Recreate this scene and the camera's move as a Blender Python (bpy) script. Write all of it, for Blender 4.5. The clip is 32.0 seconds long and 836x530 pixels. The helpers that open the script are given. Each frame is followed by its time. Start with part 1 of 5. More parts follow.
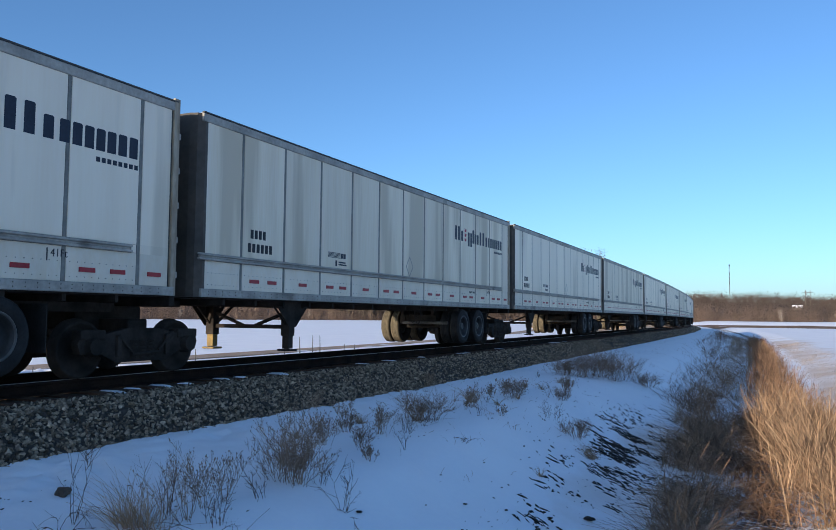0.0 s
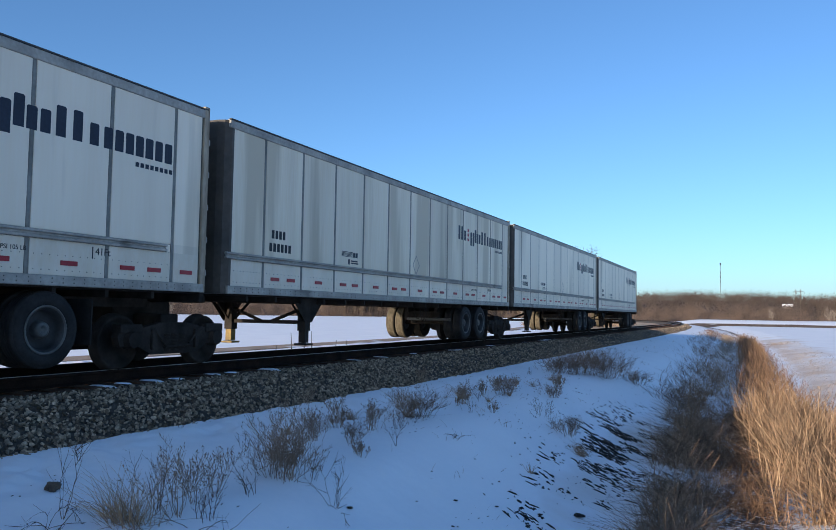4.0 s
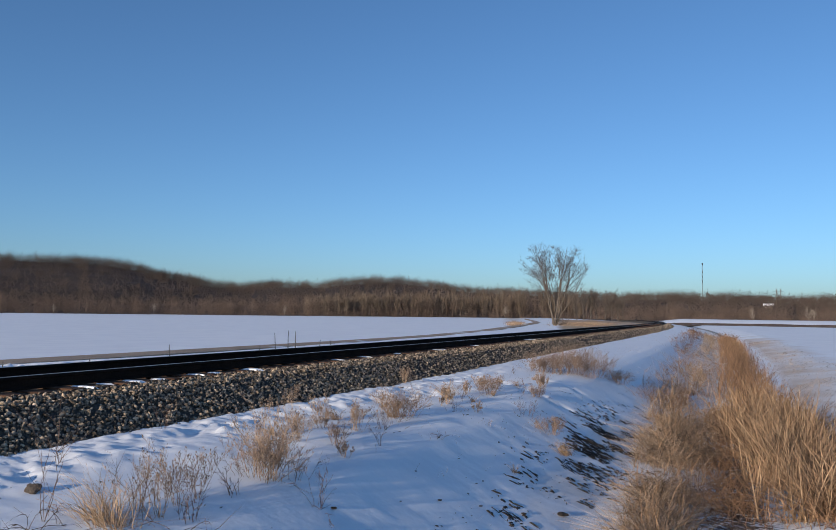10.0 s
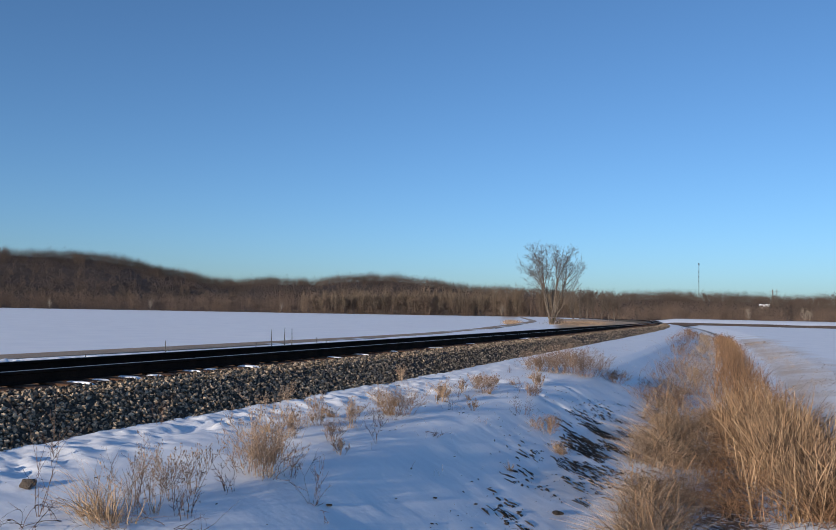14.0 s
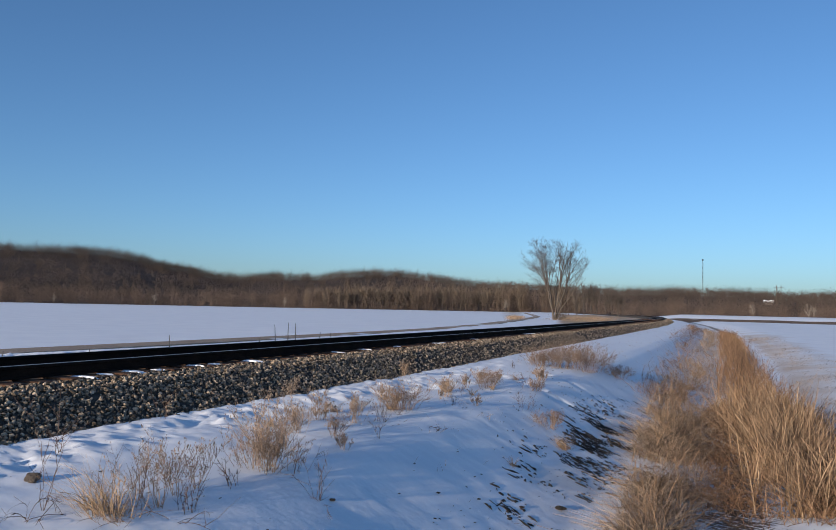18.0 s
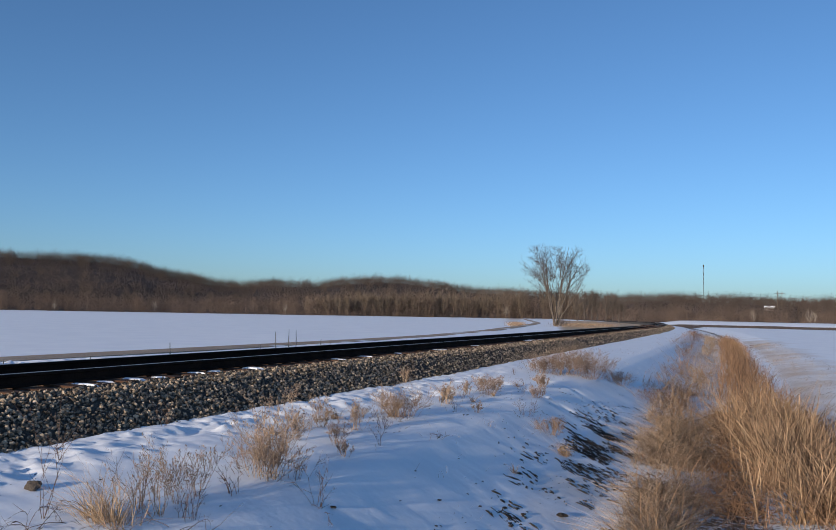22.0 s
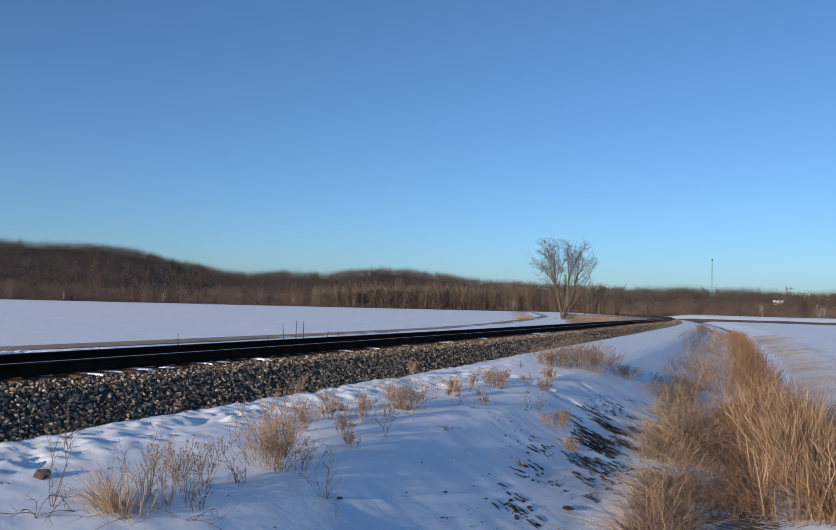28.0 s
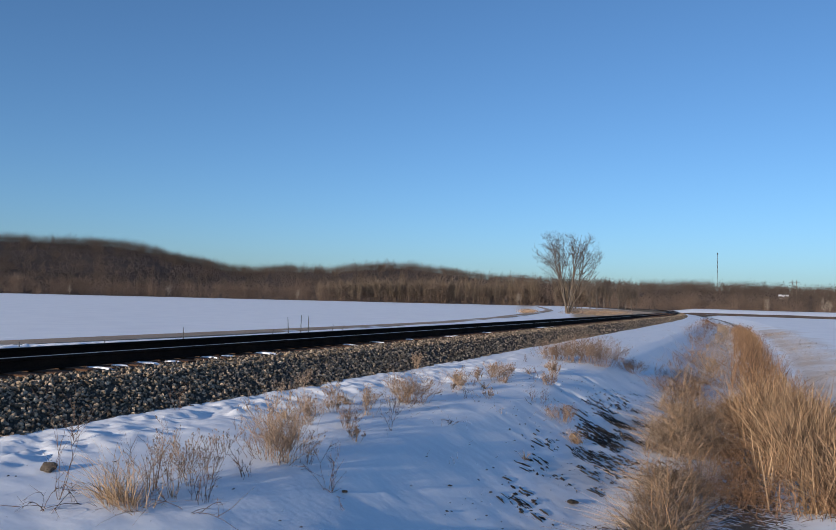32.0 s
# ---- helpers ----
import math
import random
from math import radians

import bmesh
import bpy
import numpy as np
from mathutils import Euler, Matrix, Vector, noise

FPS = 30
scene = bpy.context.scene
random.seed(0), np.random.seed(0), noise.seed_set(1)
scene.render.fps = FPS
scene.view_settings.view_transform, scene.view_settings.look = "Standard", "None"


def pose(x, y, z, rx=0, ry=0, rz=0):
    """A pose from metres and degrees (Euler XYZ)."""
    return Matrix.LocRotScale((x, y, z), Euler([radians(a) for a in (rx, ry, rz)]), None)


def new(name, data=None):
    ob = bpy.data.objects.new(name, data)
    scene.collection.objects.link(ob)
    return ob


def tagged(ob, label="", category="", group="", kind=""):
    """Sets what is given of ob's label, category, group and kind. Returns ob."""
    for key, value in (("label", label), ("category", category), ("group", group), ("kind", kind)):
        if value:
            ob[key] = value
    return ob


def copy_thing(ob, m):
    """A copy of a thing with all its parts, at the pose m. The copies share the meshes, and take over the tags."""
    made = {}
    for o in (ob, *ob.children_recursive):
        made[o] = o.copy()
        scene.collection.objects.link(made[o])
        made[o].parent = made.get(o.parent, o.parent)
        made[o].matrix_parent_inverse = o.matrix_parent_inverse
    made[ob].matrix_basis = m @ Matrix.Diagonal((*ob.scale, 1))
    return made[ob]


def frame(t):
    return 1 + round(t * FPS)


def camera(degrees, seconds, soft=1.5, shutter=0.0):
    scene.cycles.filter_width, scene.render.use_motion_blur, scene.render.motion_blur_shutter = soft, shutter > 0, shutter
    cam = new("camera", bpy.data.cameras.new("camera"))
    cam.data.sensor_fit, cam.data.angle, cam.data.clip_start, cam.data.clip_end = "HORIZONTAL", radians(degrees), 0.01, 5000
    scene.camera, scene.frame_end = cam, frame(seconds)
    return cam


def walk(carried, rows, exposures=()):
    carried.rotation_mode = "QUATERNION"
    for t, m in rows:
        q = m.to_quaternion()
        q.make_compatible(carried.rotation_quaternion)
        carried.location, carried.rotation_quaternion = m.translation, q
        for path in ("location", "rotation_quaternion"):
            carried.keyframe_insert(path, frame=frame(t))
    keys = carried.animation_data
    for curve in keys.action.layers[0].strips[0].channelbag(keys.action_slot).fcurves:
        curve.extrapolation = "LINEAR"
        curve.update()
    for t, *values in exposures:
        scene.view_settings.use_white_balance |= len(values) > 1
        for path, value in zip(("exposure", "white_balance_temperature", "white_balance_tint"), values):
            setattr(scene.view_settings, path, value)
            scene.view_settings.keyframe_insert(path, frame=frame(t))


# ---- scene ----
EXPO, KELVIN, TINT = (0.66, 0.12), 5850, 7
SKY_STRENGTH, AIR, DUST, OZONE = 0.136, 1.1, 10.0, 3.25
SUN_POWER, SUN_COLOUR = 4.5, (1.0, 0.78, 0.56)
# ---- camera ----
EYE = (0.0, 0.0, 0.94)      # rail top is z = 0, the track runs along +Y


def aim(yaw, pitch, roll):
    """yaw: degrees to the left of +Y; pitch: up; roll: clockwise lean of the camera."""
    return pose(*EYE, 90 + pitch, 0, yaw) @ pose(0, 0, 0, 0, 0, -roll)


cam = camera(57.13, 32.0, soft=0.72)
walk(cam, [(t, aim(a, b, c)) for t, a, b, c in (
    (0, 25.450, 3.800, -0.500), (0.5, 25.632, 3.728, -0.537), (1, 25.806, 3.679, -0.501), (1.5, 25.921, 3.681, -0.599), 
    (2, 25.826, 3.675, -0.634), (2.5, 25.608, 3.600, -0.744), (3, 25.368, 3.537, -0.864), (3.5, 25.124, 3.488, -0.870), 
    (5.5, 24.257, 3.882, -0.830), (6, 24.152, 3.905, -0.793), (6.5, 23.998, 3.854, -0.816), (7, 23.858, 3.770, -0.863), 
    (7.5, 23.803, 3.756, -0.878), (8, 23.773, 3.738, -0.916), (8.5, 23.715, 3.709, -0.851), (9, 23.682, 3.657, -0.788), 
    (9.5, 23.689, 3.590, -0.794), (10, 23.695, 3.551, -0.811), (10.5, 23.687, 3.653, -0.850), 
    (11, 23.685, 3.811, -0.997), (11.5, 23.625, 3.978, -1.123), (12, 23.521, 4.013, -1.213), 
    (12.5, 23.449, 3.931, -1.287), (13, 23.434, 3.769, -1.262), (13.5, 23.451, 3.583, -1.268), 
    (14, 23.470, 3.401, -1.228), (14.5, 23.451, 3.121, -1.192), (16.5, 23.559, 2.784, -1.354), 
    (17, 23.590, 2.889, -1.399), (17.5, 23.660, 2.981, -1.354), (18, 23.724, 3.042, -1.334), 
    (18.5, 23.811, 3.100, -1.313), (19, 23.897, 3.189, -1.273), (19.5, 23.947, 3.323, -1.232), 
    (20, 23.919, 3.451, -1.129), (20.5, 23.855, 3.497, -1.039), (21, 23.785, 3.528, -1.000), 
    (21.5, 23.742, 3.541, -1.036), (22, 23.777, 3.538, -1.200), (22.5, 23.782, 3.548, -1.296), 
    (23, 23.738, 3.528, -1.325), (23.5, 23.684, 3.459, -1.417), (24, 23.698, 3.386, -1.466), 
    (24.5, 23.710, 3.296, -1.519), (25, 23.728, 3.190, -1.433), (25.5, 23.759, 3.068, -1.391), 
    (27.5, 24.234, 2.890, -1.585), (28, 24.327, 2.956, -1.583), (28.5, 24.401, 3.027, -1.548), 
    (29, 24.469, 3.057, -1.594), (29.5, 24.524, 3.063, -1.570), (30, 24.522, 3.054, -1.604), 
    (30.5, 24.481, 2.948, -1.580), (31, 24.528, 2.819, -1.660), (31.5, 24.592, 2.654, -1.644), 
    (32, 24.665, 2.502, -1.594), 
)], exposures=[(0.0, EXPO[0], KELVIN, TINT), (4.5, EXPO[0], KELVIN, TINT), (6.0, 0.52, KELVIN, TINT), (7.0, 0.29, KELVIN, TINT), (8.2, EXPO[1], KELVIN, TINT), (32.0, EXPO[1], KELVIN, TINT)])

# ---- world and sun ----
SUN_EL, SUN_AZ = 10.3, 14.2    # the light travels towards (sin az, cos az), falling
world = bpy.data.worlds.new("winter_sky")
scene.world = world
world.use_nodes = True
wn, wl = world.node_tree.nodes, world.node_tree.links
sky = wn.new("ShaderNodeTexSky")
sky.sky_type, sky.sun_disc = "NISHITA", False
sky.sun_elevation, sky.sun_rotation = radians(SUN_EL), radians(180 + SUN_AZ)
sky.altitude, sky.air_density, sky.dust_density, sky.ozone_density = 2900, AIR, DUST, OZONE
wn["Background"].inputs["Strength"].default_value = SKY_STRENGTH
wl.new(sky.outputs["Color"], wn["Background"].inputs["Color"])

sun = new("sun", bpy.data.lights.new("sun", "SUN"))
sun.data.energy, sun.data.angle, sun.data.color = SUN_POWER, radians(0.55), SUN_COLOUR
down = Vector((math.sin(radians(SUN_AZ)) * math.cos(radians(SUN_EL)),
               math.cos(radians(SUN_AZ)) * math.cos(radians(SUN_EL)), -math.sin(radians(SUN_EL))))
sun.matrix_world = Matrix.Translation((-20, -60, 40)) @ down.to_track_quat("-Z", "Y").to_matrix().to_4x4()


# ---- materials ----
def mat(name, c1, c2, scale=4.0, rough=0.8, bump=0.2, fine=8.0, metallic=0.0, rand=0.0, island=0.0, dist=0.02,
        c3=None, cover=0.6, spec=0.3, stretch=(1, 1, 1), grain=0.55):
    """A procedural surface: a broad mix of two colours, a fine grain on top, a third colour in patches, and relief."""
    m = bpy.data.materials.new(name)
    m.use_nodes = True
    n, l = m.node_tree.nodes, m.node_tree.links
    bsdf = n["Principled BSDF"]
    bsdf.inputs["Roughness"].default_value, bsdf.inputs["Metallic"].default_value = rough, metallic
    bsdf.inputs["Specular IOR Level"].default_value = spec
    tc, mp = n.new("ShaderNodeTexCoord"), n.new("ShaderNodeMapping")
    mp.inputs["Scale"].default_value = stretch
    l.new(tc.outputs["Object"], mp.inputs["Vector"])

    def noise_tex(s, detail):
        t = n.new("ShaderNodeTexNoise")
        t.inputs["Scale"].default_value, t.inputs["Detail"].default_value = s, detail
        l.new(mp.outputs["Vector"], t.inputs["Vector"])
        return t

    def mix(fac, a, b, kind="MIX"):
        x = n.new("ShaderNodeMix")
        x.data_type, x.blend_type = "RGBA", kind
        for value, socket in ((fac, x.inputs[0]), (a, x.inputs[6]), (b, x.inputs[7])):
            if isinstance(value, (int, float)):
                socket.default_value = value
            elif isinstance(value, tuple):
                socket.default_value = (*value, 1)
            else:
                l.new(value, socket)
        return x.outputs[2]

    def ramp(value, a, b):
        r = n.new("ShaderNodeMapRange")
        r.inputs[1].default_value, r.inputs[2].default_value = a, b
        l.new(value, r.inputs[0])
        return r.outputs[0]

    broad, specks = noise_tex(scale, 4), noise_tex(scale * fine, 3)
    colour = mix(ramp(broad.outputs["Fac"], 0.32, 0.68), c1, c2)
    colour = mix(grain, colour, mix(ramp(specks.outputs["Fac"], 0.25, 0.75), (0.3, 0.3, 0.3), (0.7, 0.7, 0.7)), "OVERLAY")
    if c3:
        patch = noise_tex(scale * 0.37, 6)
        colour = mix(ramp(patch.outputs["Fac"], cover, cover + 0.06), colour, c3)
    for amount, node_type, out in ((rand, "ShaderNodeObjectInfo", "Random"), (island, "ShaderNodeNewGeometry", "Random Per Island")):
        if amount:
            info, hsv = n.new(node_type), n.new("ShaderNodeHueSaturation")
            r = n.new("ShaderNodeMapRange")
            r.inputs[3].default_value, r.inputs[4].default_value = 1 - amount, 1 + amount
            l.new(info.outputs[out], r.inputs[0])
            l.new(r.outputs[0], hsv.inputs["Value"])
            l.new(colour, hsv.inputs["Color"])
            colour = hsv.outputs["Color"]
    l.new(colour, bsdf.inputs["Base Color"])
    if bump:
        b = n.new("ShaderNodeBump")
        b.inputs["Strength"].default_value, b.inputs["Distance"].default_value = bump, dist
        l.new(specks.outputs["Fac"], b.inputs["Height"])
        l.new(b.outputs["Normal"], bsdf.inputs["Normal"])
    return m


def plain(name, c, rough=0.6, metallic=0.0):
    return mat(name, c, tuple(v * 0.8 for v in c), 3.0, rough, 0.05, metallic=metallic)


RAIL_DARK = mat("rail_rust", (0.03, 0.019, 0.014), (0.014, 0.011, 0.01), 3, 0.9, 0.2, 12, spec=0.03)
RAIL_TOP = mat("rail_polished", (0.55, 0.50, 0.44), (0.42, 0.38, 0.34), 2, 0.5, 0.02, 10, 0.8)
TIE = mat("creosoted_wood", (0.09, 0.045, 0.025), (0.05, 0.03, 0.02), 6, 0.85, 0.5, 10, rand=0.3, stretch=(0.3, 4, 4))
STONE = mat("crushed_stone", (0.40, 0.318, 0.23), (0.115, 0.09, 0.068), 11, 0.9, 0.5, 6, rand=0.65, dist=0.01, spec=0.15)
STONES = mat("crushed_stones", (0.40, 0.318, 0.23), (0.115, 0.09, 0.068), 11, 0.9, 0.5, 6, island=0.75, dist=0.01, spec=0.15)
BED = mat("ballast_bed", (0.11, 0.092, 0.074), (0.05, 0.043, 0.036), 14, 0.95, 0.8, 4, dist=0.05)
ROAD = mat("gravel_road", (0.40, 0.31, 0.23), (0.30, 0.23, 0.17), 0.5, 0.95, 0.4, 20, c3=(0.75, 0.77, 0.8), cover=0.58)
WOODS = mat("bare_woods", (0.15, 0.109, 0.084), (0.098, 0.071, 0.056), 0.03, 0.95, 0, 6, island=0.18)
HILLWOODS = mat("hillside_bark", (0.098, 0.073, 0.060), (0.058, 0.045, 0.039), 0.02, 0.95, 0, 6, island=0.12)
PALEWOODS = mat("pale_woods", (0.165, 0.128, 0.094), (0.11, 0.086, 0.065), 0.03, 0.95, 0, 6, island=0.3)
BIRCH = mat("birch_bark", (0.29, 0.25, 0.205), (0.19, 0.162, 0.135), 1.5, 0.9, 0.1, 6)
BARK = mat("pale_bark", (0.145, 0.118, 0.094), (0.085, 0.07, 0.058), 3, 0.9, 0.5, 6)
TWIG = mat("grey_twig", (0.10, 0.082, 0.07), (0.066, 0.055, 0.048), 2, 0.9, 0, 6, island=0.3)
REED = mat("dry_reed", (0.30, 0.192, 0.112), (0.115, 0.073, 0.045), 1.3, 0.75, 0, 5, island=0.85, c3=(0.10, 0.068, 0.046), cover=0.56)
BROWNREED = mat("brown_reed", (0.21, 0.124, 0.07), (0.105, 0.064, 0.039), 0.8, 0.8, 0, 5, island=0.8, c3=(0.30, 0.195, 0.105), cover=0.6)
GRASS = mat("dry_grass", (0.345, 0.257, 0.18), (0.168, 0.125, 0.09), 1.2, 0.8, 0, 5, island=0.85, c3=(0.42, 0.31, 0.20), cover=0.58)
WEED = mat("dead_weed", (0.36, 0.265, 0.185), (0.19, 0.135, 0.098), 3, 0.85, 0, 5, island=0.5)
STRAW = mat("golden_straw", (0.42, 0.30, 0.185), (0.23, 0.155, 0.098), 3, 0.8, 0, 5, island=0.5)
BUSH = mat("brown_bush", (0.27, 0.19, 0.135), (0.15, 0.105, 0.078), 3, 0.85, 0, 5, island=0.5)
DARKWEED = mat("dark_twig", (0.12, 0.075, 0.055), (0.07, 0.045, 0.035), 3, 0.85, 0, 5, island=0.3)
SCRUB = mat("brown_scrub", (0.15, 0.11, 0.082), (0.085, 0.063, 0.05), 0.6, 0.95, 0.3, 8, c3=(0.6, 0.6, 0.62), cover=0.66)
EARTH = mat("dark_earth", (0.045, 0.038, 0.032), (0.018, 0.016, 0.014), 9, 0.95, 0.5, 6, island=0.5)
CLOD = mat("earthy_stone", (0.12, 0.097, 0.078), (0.06, 0.05, 0.043), 6, 0.9, 0.6, 6)
LITTER = mat("leaf_litter", (0.066, 0.050, 0.042), (0.044, 0.034, 0.030), 0.05, 0.95, 0.2, 12)
WHITE = mat("white_trailer_paint", (0.90, 0.795, 0.635), (0.84, 0.735, 0.58), 0.6, 0.45, 0.03, 10, rand=0.06, spec=0.4, grain=0.14, c3=(0.66, 0.575, 0.44), cover=0.58, stretch=(1, 3.6, 0.3))
CREAM = mat("cream_trailer_paint", (0.83, 0.74, 0.58), (0.72, 0.63, 0.48), 0.6, 0.5, 0.03, 10, rand=0.07, spec=0.4, grain=0.25, c3=(0.58, 0.495, 0.36), cover=0.53, stretch=(1, 4.2, 0.28))
GREY = mat("grey_aluminium", (0.44, 0.41, 0.36), (0.25, 0.235, 0.21), 1.6, 0.55, 0.1, 10, 0.1, grain=0.4, c3=(0.17, 0.155, 0.135), cover=0.62)
RUSTY = mat("stained_corner", (0.42, 0.36, 0.27), (0.20, 0.15, 0.10), 2.5, 0.7, 0.1, 6, grain=0.4, stretch=(3, 3, 0.6))
# dusty rubber, lightened to tan: low sun on the far treads is in the colour
SUNLIT_TREAD = mat("sunlit_dusty_tread", (0.13, 0.108, 0.072), (0.055, 0.048, 0.035), 5, 0.9, 0.2, 8)
POST = mat("dark_seam", (0.075, 0.075, 0.075), (0.045, 0.046, 0.048), 2, 0.6, 0.1, 10)
SEAM = mat("weathered_post", (0.25, 0.24, 0.215), (0.14, 0.135, 0.12), 1.6, 0.55, 0.1, 10, grain=0.4)
GRIMY = mat("grimy_lower_paint", (0.83, 0.735, 0.59), (0.72, 0.635, 0.50), 1.4, 0.5, 0.03, 8, rand=0.07, spec=0.4, grain=0.3, c3=(0.47, 0.41, 0.32), cover=0.64, stretch=(1, 1.6, 0.6))
NOSE = mat("dark_trailer_nose", (0.095, 0.08, 0.065), (0.05, 0.045, 0.04), 1.2, 0.6, 0.1, 8)
STEEL = mat("grimy_black_steel", (0.05, 0.042, 0.036), (0.02, 0.018, 0.016), 2.5, 0.9, 0.3, 8, 0.0, spec=0.08)
RUBBER = mat("worn_rubber", (0.032, 0.031, 0.030), (0.018, 0.0175, 0.0175), 4, 0.85, 0.2, 8, spec=0.2)
RIM = mat("dark_wheel_disc", (0.055, 0.055, 0.055), (0.03, 0.03, 0.03), 3, 0.6, 0.1, 8)
FLANGE = mat("grey_rim_flange", (0.14, 0.14, 0.132), (0.075, 0.075, 0.072), 3, 0.55, 0.1, 8, 0.2)
YELLOW = mat("yellow_paint", (0.30, 0.20, 0.05), (0.14, 0.10, 0.04), 3, 0.6, 0.1, 8)
NAVY = plain("navy_vinyl", (0.018, 0.024, 0.045), 0.5)
CRIMSON = plain("red_vinyl", (0.38, 0.03, 0.05), 0.5)
TAPE = plain("red_reflective_tape", (0.36, 0.022, 0.035), 0.4)
INK = plain("black_lettering", (0.03, 0.03, 0.035), 0.6)
PALE = plain("pale_print", (0.30, 0.29, 0.28), 0.6)


def snow_material():
    """Wind-packed snow that thins out to soil where the sheet's soil value is high."""
    m = mat("snow", (0.91, 0.93, 0.965), (0.845, 0.87, 0.92), 0.5, 0.75, 0.12, 26, dist=0.02, spec=0.25, grain=0.3)
    n, l = m.node_tree.nodes, m.node_tree.links
    bsdf = n["Principled BSDF"]
    white = bsdf.inputs["Base Color"].links[0].from_socket
    at, tc = n.new("ShaderNodeAttribute"), n.new("ShaderNodeTexCoord")
    at.attribute_name = "soil"
    mp = n.new("ShaderNodeMapping")
    mp.vector_type = "TEXTURE"
    mp.inputs["Rotation"].default_value, mp.inputs["Scale"].default_value = (0, 0, radians(-16)), (1.9, 0.6, 1)
    l.new(tc.outputs["Object"], mp.inputs["Vector"])
    t = n.new("ShaderNodeTexNoise")
    t.inputs["Scale"].default_value, t.inputs["Detail"].default_value, t.inputs["Roughness"].default_value = 10.5, 4, 0.62
    l.new(mp.outputs["Vector"], t.inputs["Vector"])
    add = n.new("ShaderNodeMath")
    add.operation = "ADD"
    l.new(t.outputs["Fac"], add.inputs[0])
    l.new(at.outputs["Fac"], add.inputs[1])
    r = n.new("ShaderNodeMapRange")
    r.inputs[1].default_value, r.inputs[2].default_value = 0.845, 0.88
    l.new(add.outputs[0], r.inputs[0])
    g = n.new("ShaderNodeTexNoise")
    g.inputs["Scale"].default_value, g.inputs["Detail"].default_value = 30, 4
    l.new(tc.outputs["Object"], g.inputs["Vector"])
    soil = n.new("ShaderNodeValToRGB")
    soil.color_ramp.elements[0].color, soil.color_ramp.elements[1].color = (0.012, 0.011, 0.010, 1), (0.07, 0.055, 0.042, 1)
    l.new(g.outputs["Fac"], soil.inputs["Fac"])
    x = n.new("ShaderNodeMix")
    x.data_type = "RGBA"
    l.new(r.outputs[0], x.inputs[0])
    l.new(white, x.inputs[6])
    l.new(soil.outputs["Color"], x.inputs[7])
    thin, patchy = n.new("ShaderNodeAttribute"), n.new("ShaderNodeTexNoise")
    thin.attribute_name = "straw"
    patchy.inputs["Scale"].default_value, patchy.inputs["Detail"].default_value, patchy.inputs["Roughness"].default_value = 0.22, 6, 0.6
    l.new(tc.outputs["Object"], patchy.inputs["Vector"])
    both, r2, y = n.new("ShaderNodeMath"), n.new("ShaderNodeMapRange"), n.new("ShaderNodeMix")
    both.operation, y.data_type = "ADD", "RGBA"
    l.new(thin.outputs["Fac"], both.inputs[0])
    l.new(patchy.outputs["Fac"], both.inputs[1])
    r2.inputs[1].default_value, r2.inputs[2].default_value = 0.72, 1.30
    l.new(both.outputs[0], r2.inputs[0])
    l.new(r2.outputs[0], y.inputs[0])
    l.new(x.outputs[2], y.inputs[6])
    y.inputs[7].default_value = (0.47, 0.33, 0.20, 1)
    l.new(y.outputs[2], bsdf.inputs["Base Color"])
    drift, second = n.new("ShaderNodeTexNoise"), n.new("ShaderNodeBump")
    drift.inputs["Scale"].default_value, drift.inputs["Detail"].default_value = 1.1, 4
    l.new(tc.outputs["Object"], drift.inputs["Vector"])
    second.inputs["Strength"].default_value, second.inputs["Distance"].default_value = 0.3, 0.10
    l.new(drift.outputs["Fac"], second.inputs["Height"])
    l.new(bsdf.inputs["Normal"].links[0].from_socket, second.inputs["Normal"])
    l.new(second.outputs["Normal"], bsdf.inputs["Normal"])
    return m


SNOW = snow_material()
rng = np.random.default_rng(7)


# ---- mesh helpers ----
def mesh_from(name, verts, quads, material=None, smooth=False):
    """A mesh from arrays of points and of faces with one and the same number of corners."""
    verts, quads = np.asarray(verts, np.float32).reshape(-1, 3), np.asarray(quads, np.int32)
    me, k = bpy.data.meshes.new(name), quads.shape[1]
    me.vertices.add(len(verts))
    me.vertices.foreach_set("co", verts.ravel())
    me.loops.add(quads.size)
    me.loops.foreach_set("vertex_index", quads.ravel())
    me.polygons.add(len(quads))
    me.polygons.foreach_set("loop_start", np.arange(0, quads.size, k, dtype=np.int32))
    me.polygons.foreach_set("use_smooth", np.full(len(quads), smooth))
    me.update(calc_edges=True)
    if material:
        me.materials.append(material)
    return me


def tubes(paths, radii, sides=3):
    """Tapered tubes along many paths at once: paths (n, k, 3), radii (n, k). Returns points and quads."""
    paths, radii = np.asarray(paths, float), np.asarray(radii, float)
    n, k, _ = paths.shape
    axis = paths[:, -1] - paths[:, 0]
    axis /= np.linalg.norm(axis, axis=1, keepdims=True) + 1e-9
    ref = np.where(np.abs(axis[:, 2:3]) > 0.9, np.array([[1.0, 0, 0]]), np.array([[0, 0, 1.0]]))
    u = np.cross(axis, ref)
    u /= np.linalg.norm(u, axis=1, keepdims=True) + 1e-9
    v = np.cross(axis, u)
    ang = np.arange(sides) * 2 * np.pi / sides
    ring = u[:, None, None] * np.cos(ang)[None, None, :, None] + v[:, None, None] * np.sin(ang)[None, None, :, None]
    pts = paths[:, :, None] + ring * radii[:, :, None, None]
    i = np.arange(n)[:, None, None] * k * sides + np.arange(k - 1)[None, :, None] * sides
    a, b = np.arange(sides)[None, None], (np.arange(sides) + 1)[None, None] % sides
    q = np.stack([i + a, i + b, i + b + sides, i + a + sides], -1).reshape(-1, 4)
    return pts.reshape(-1, 3), q


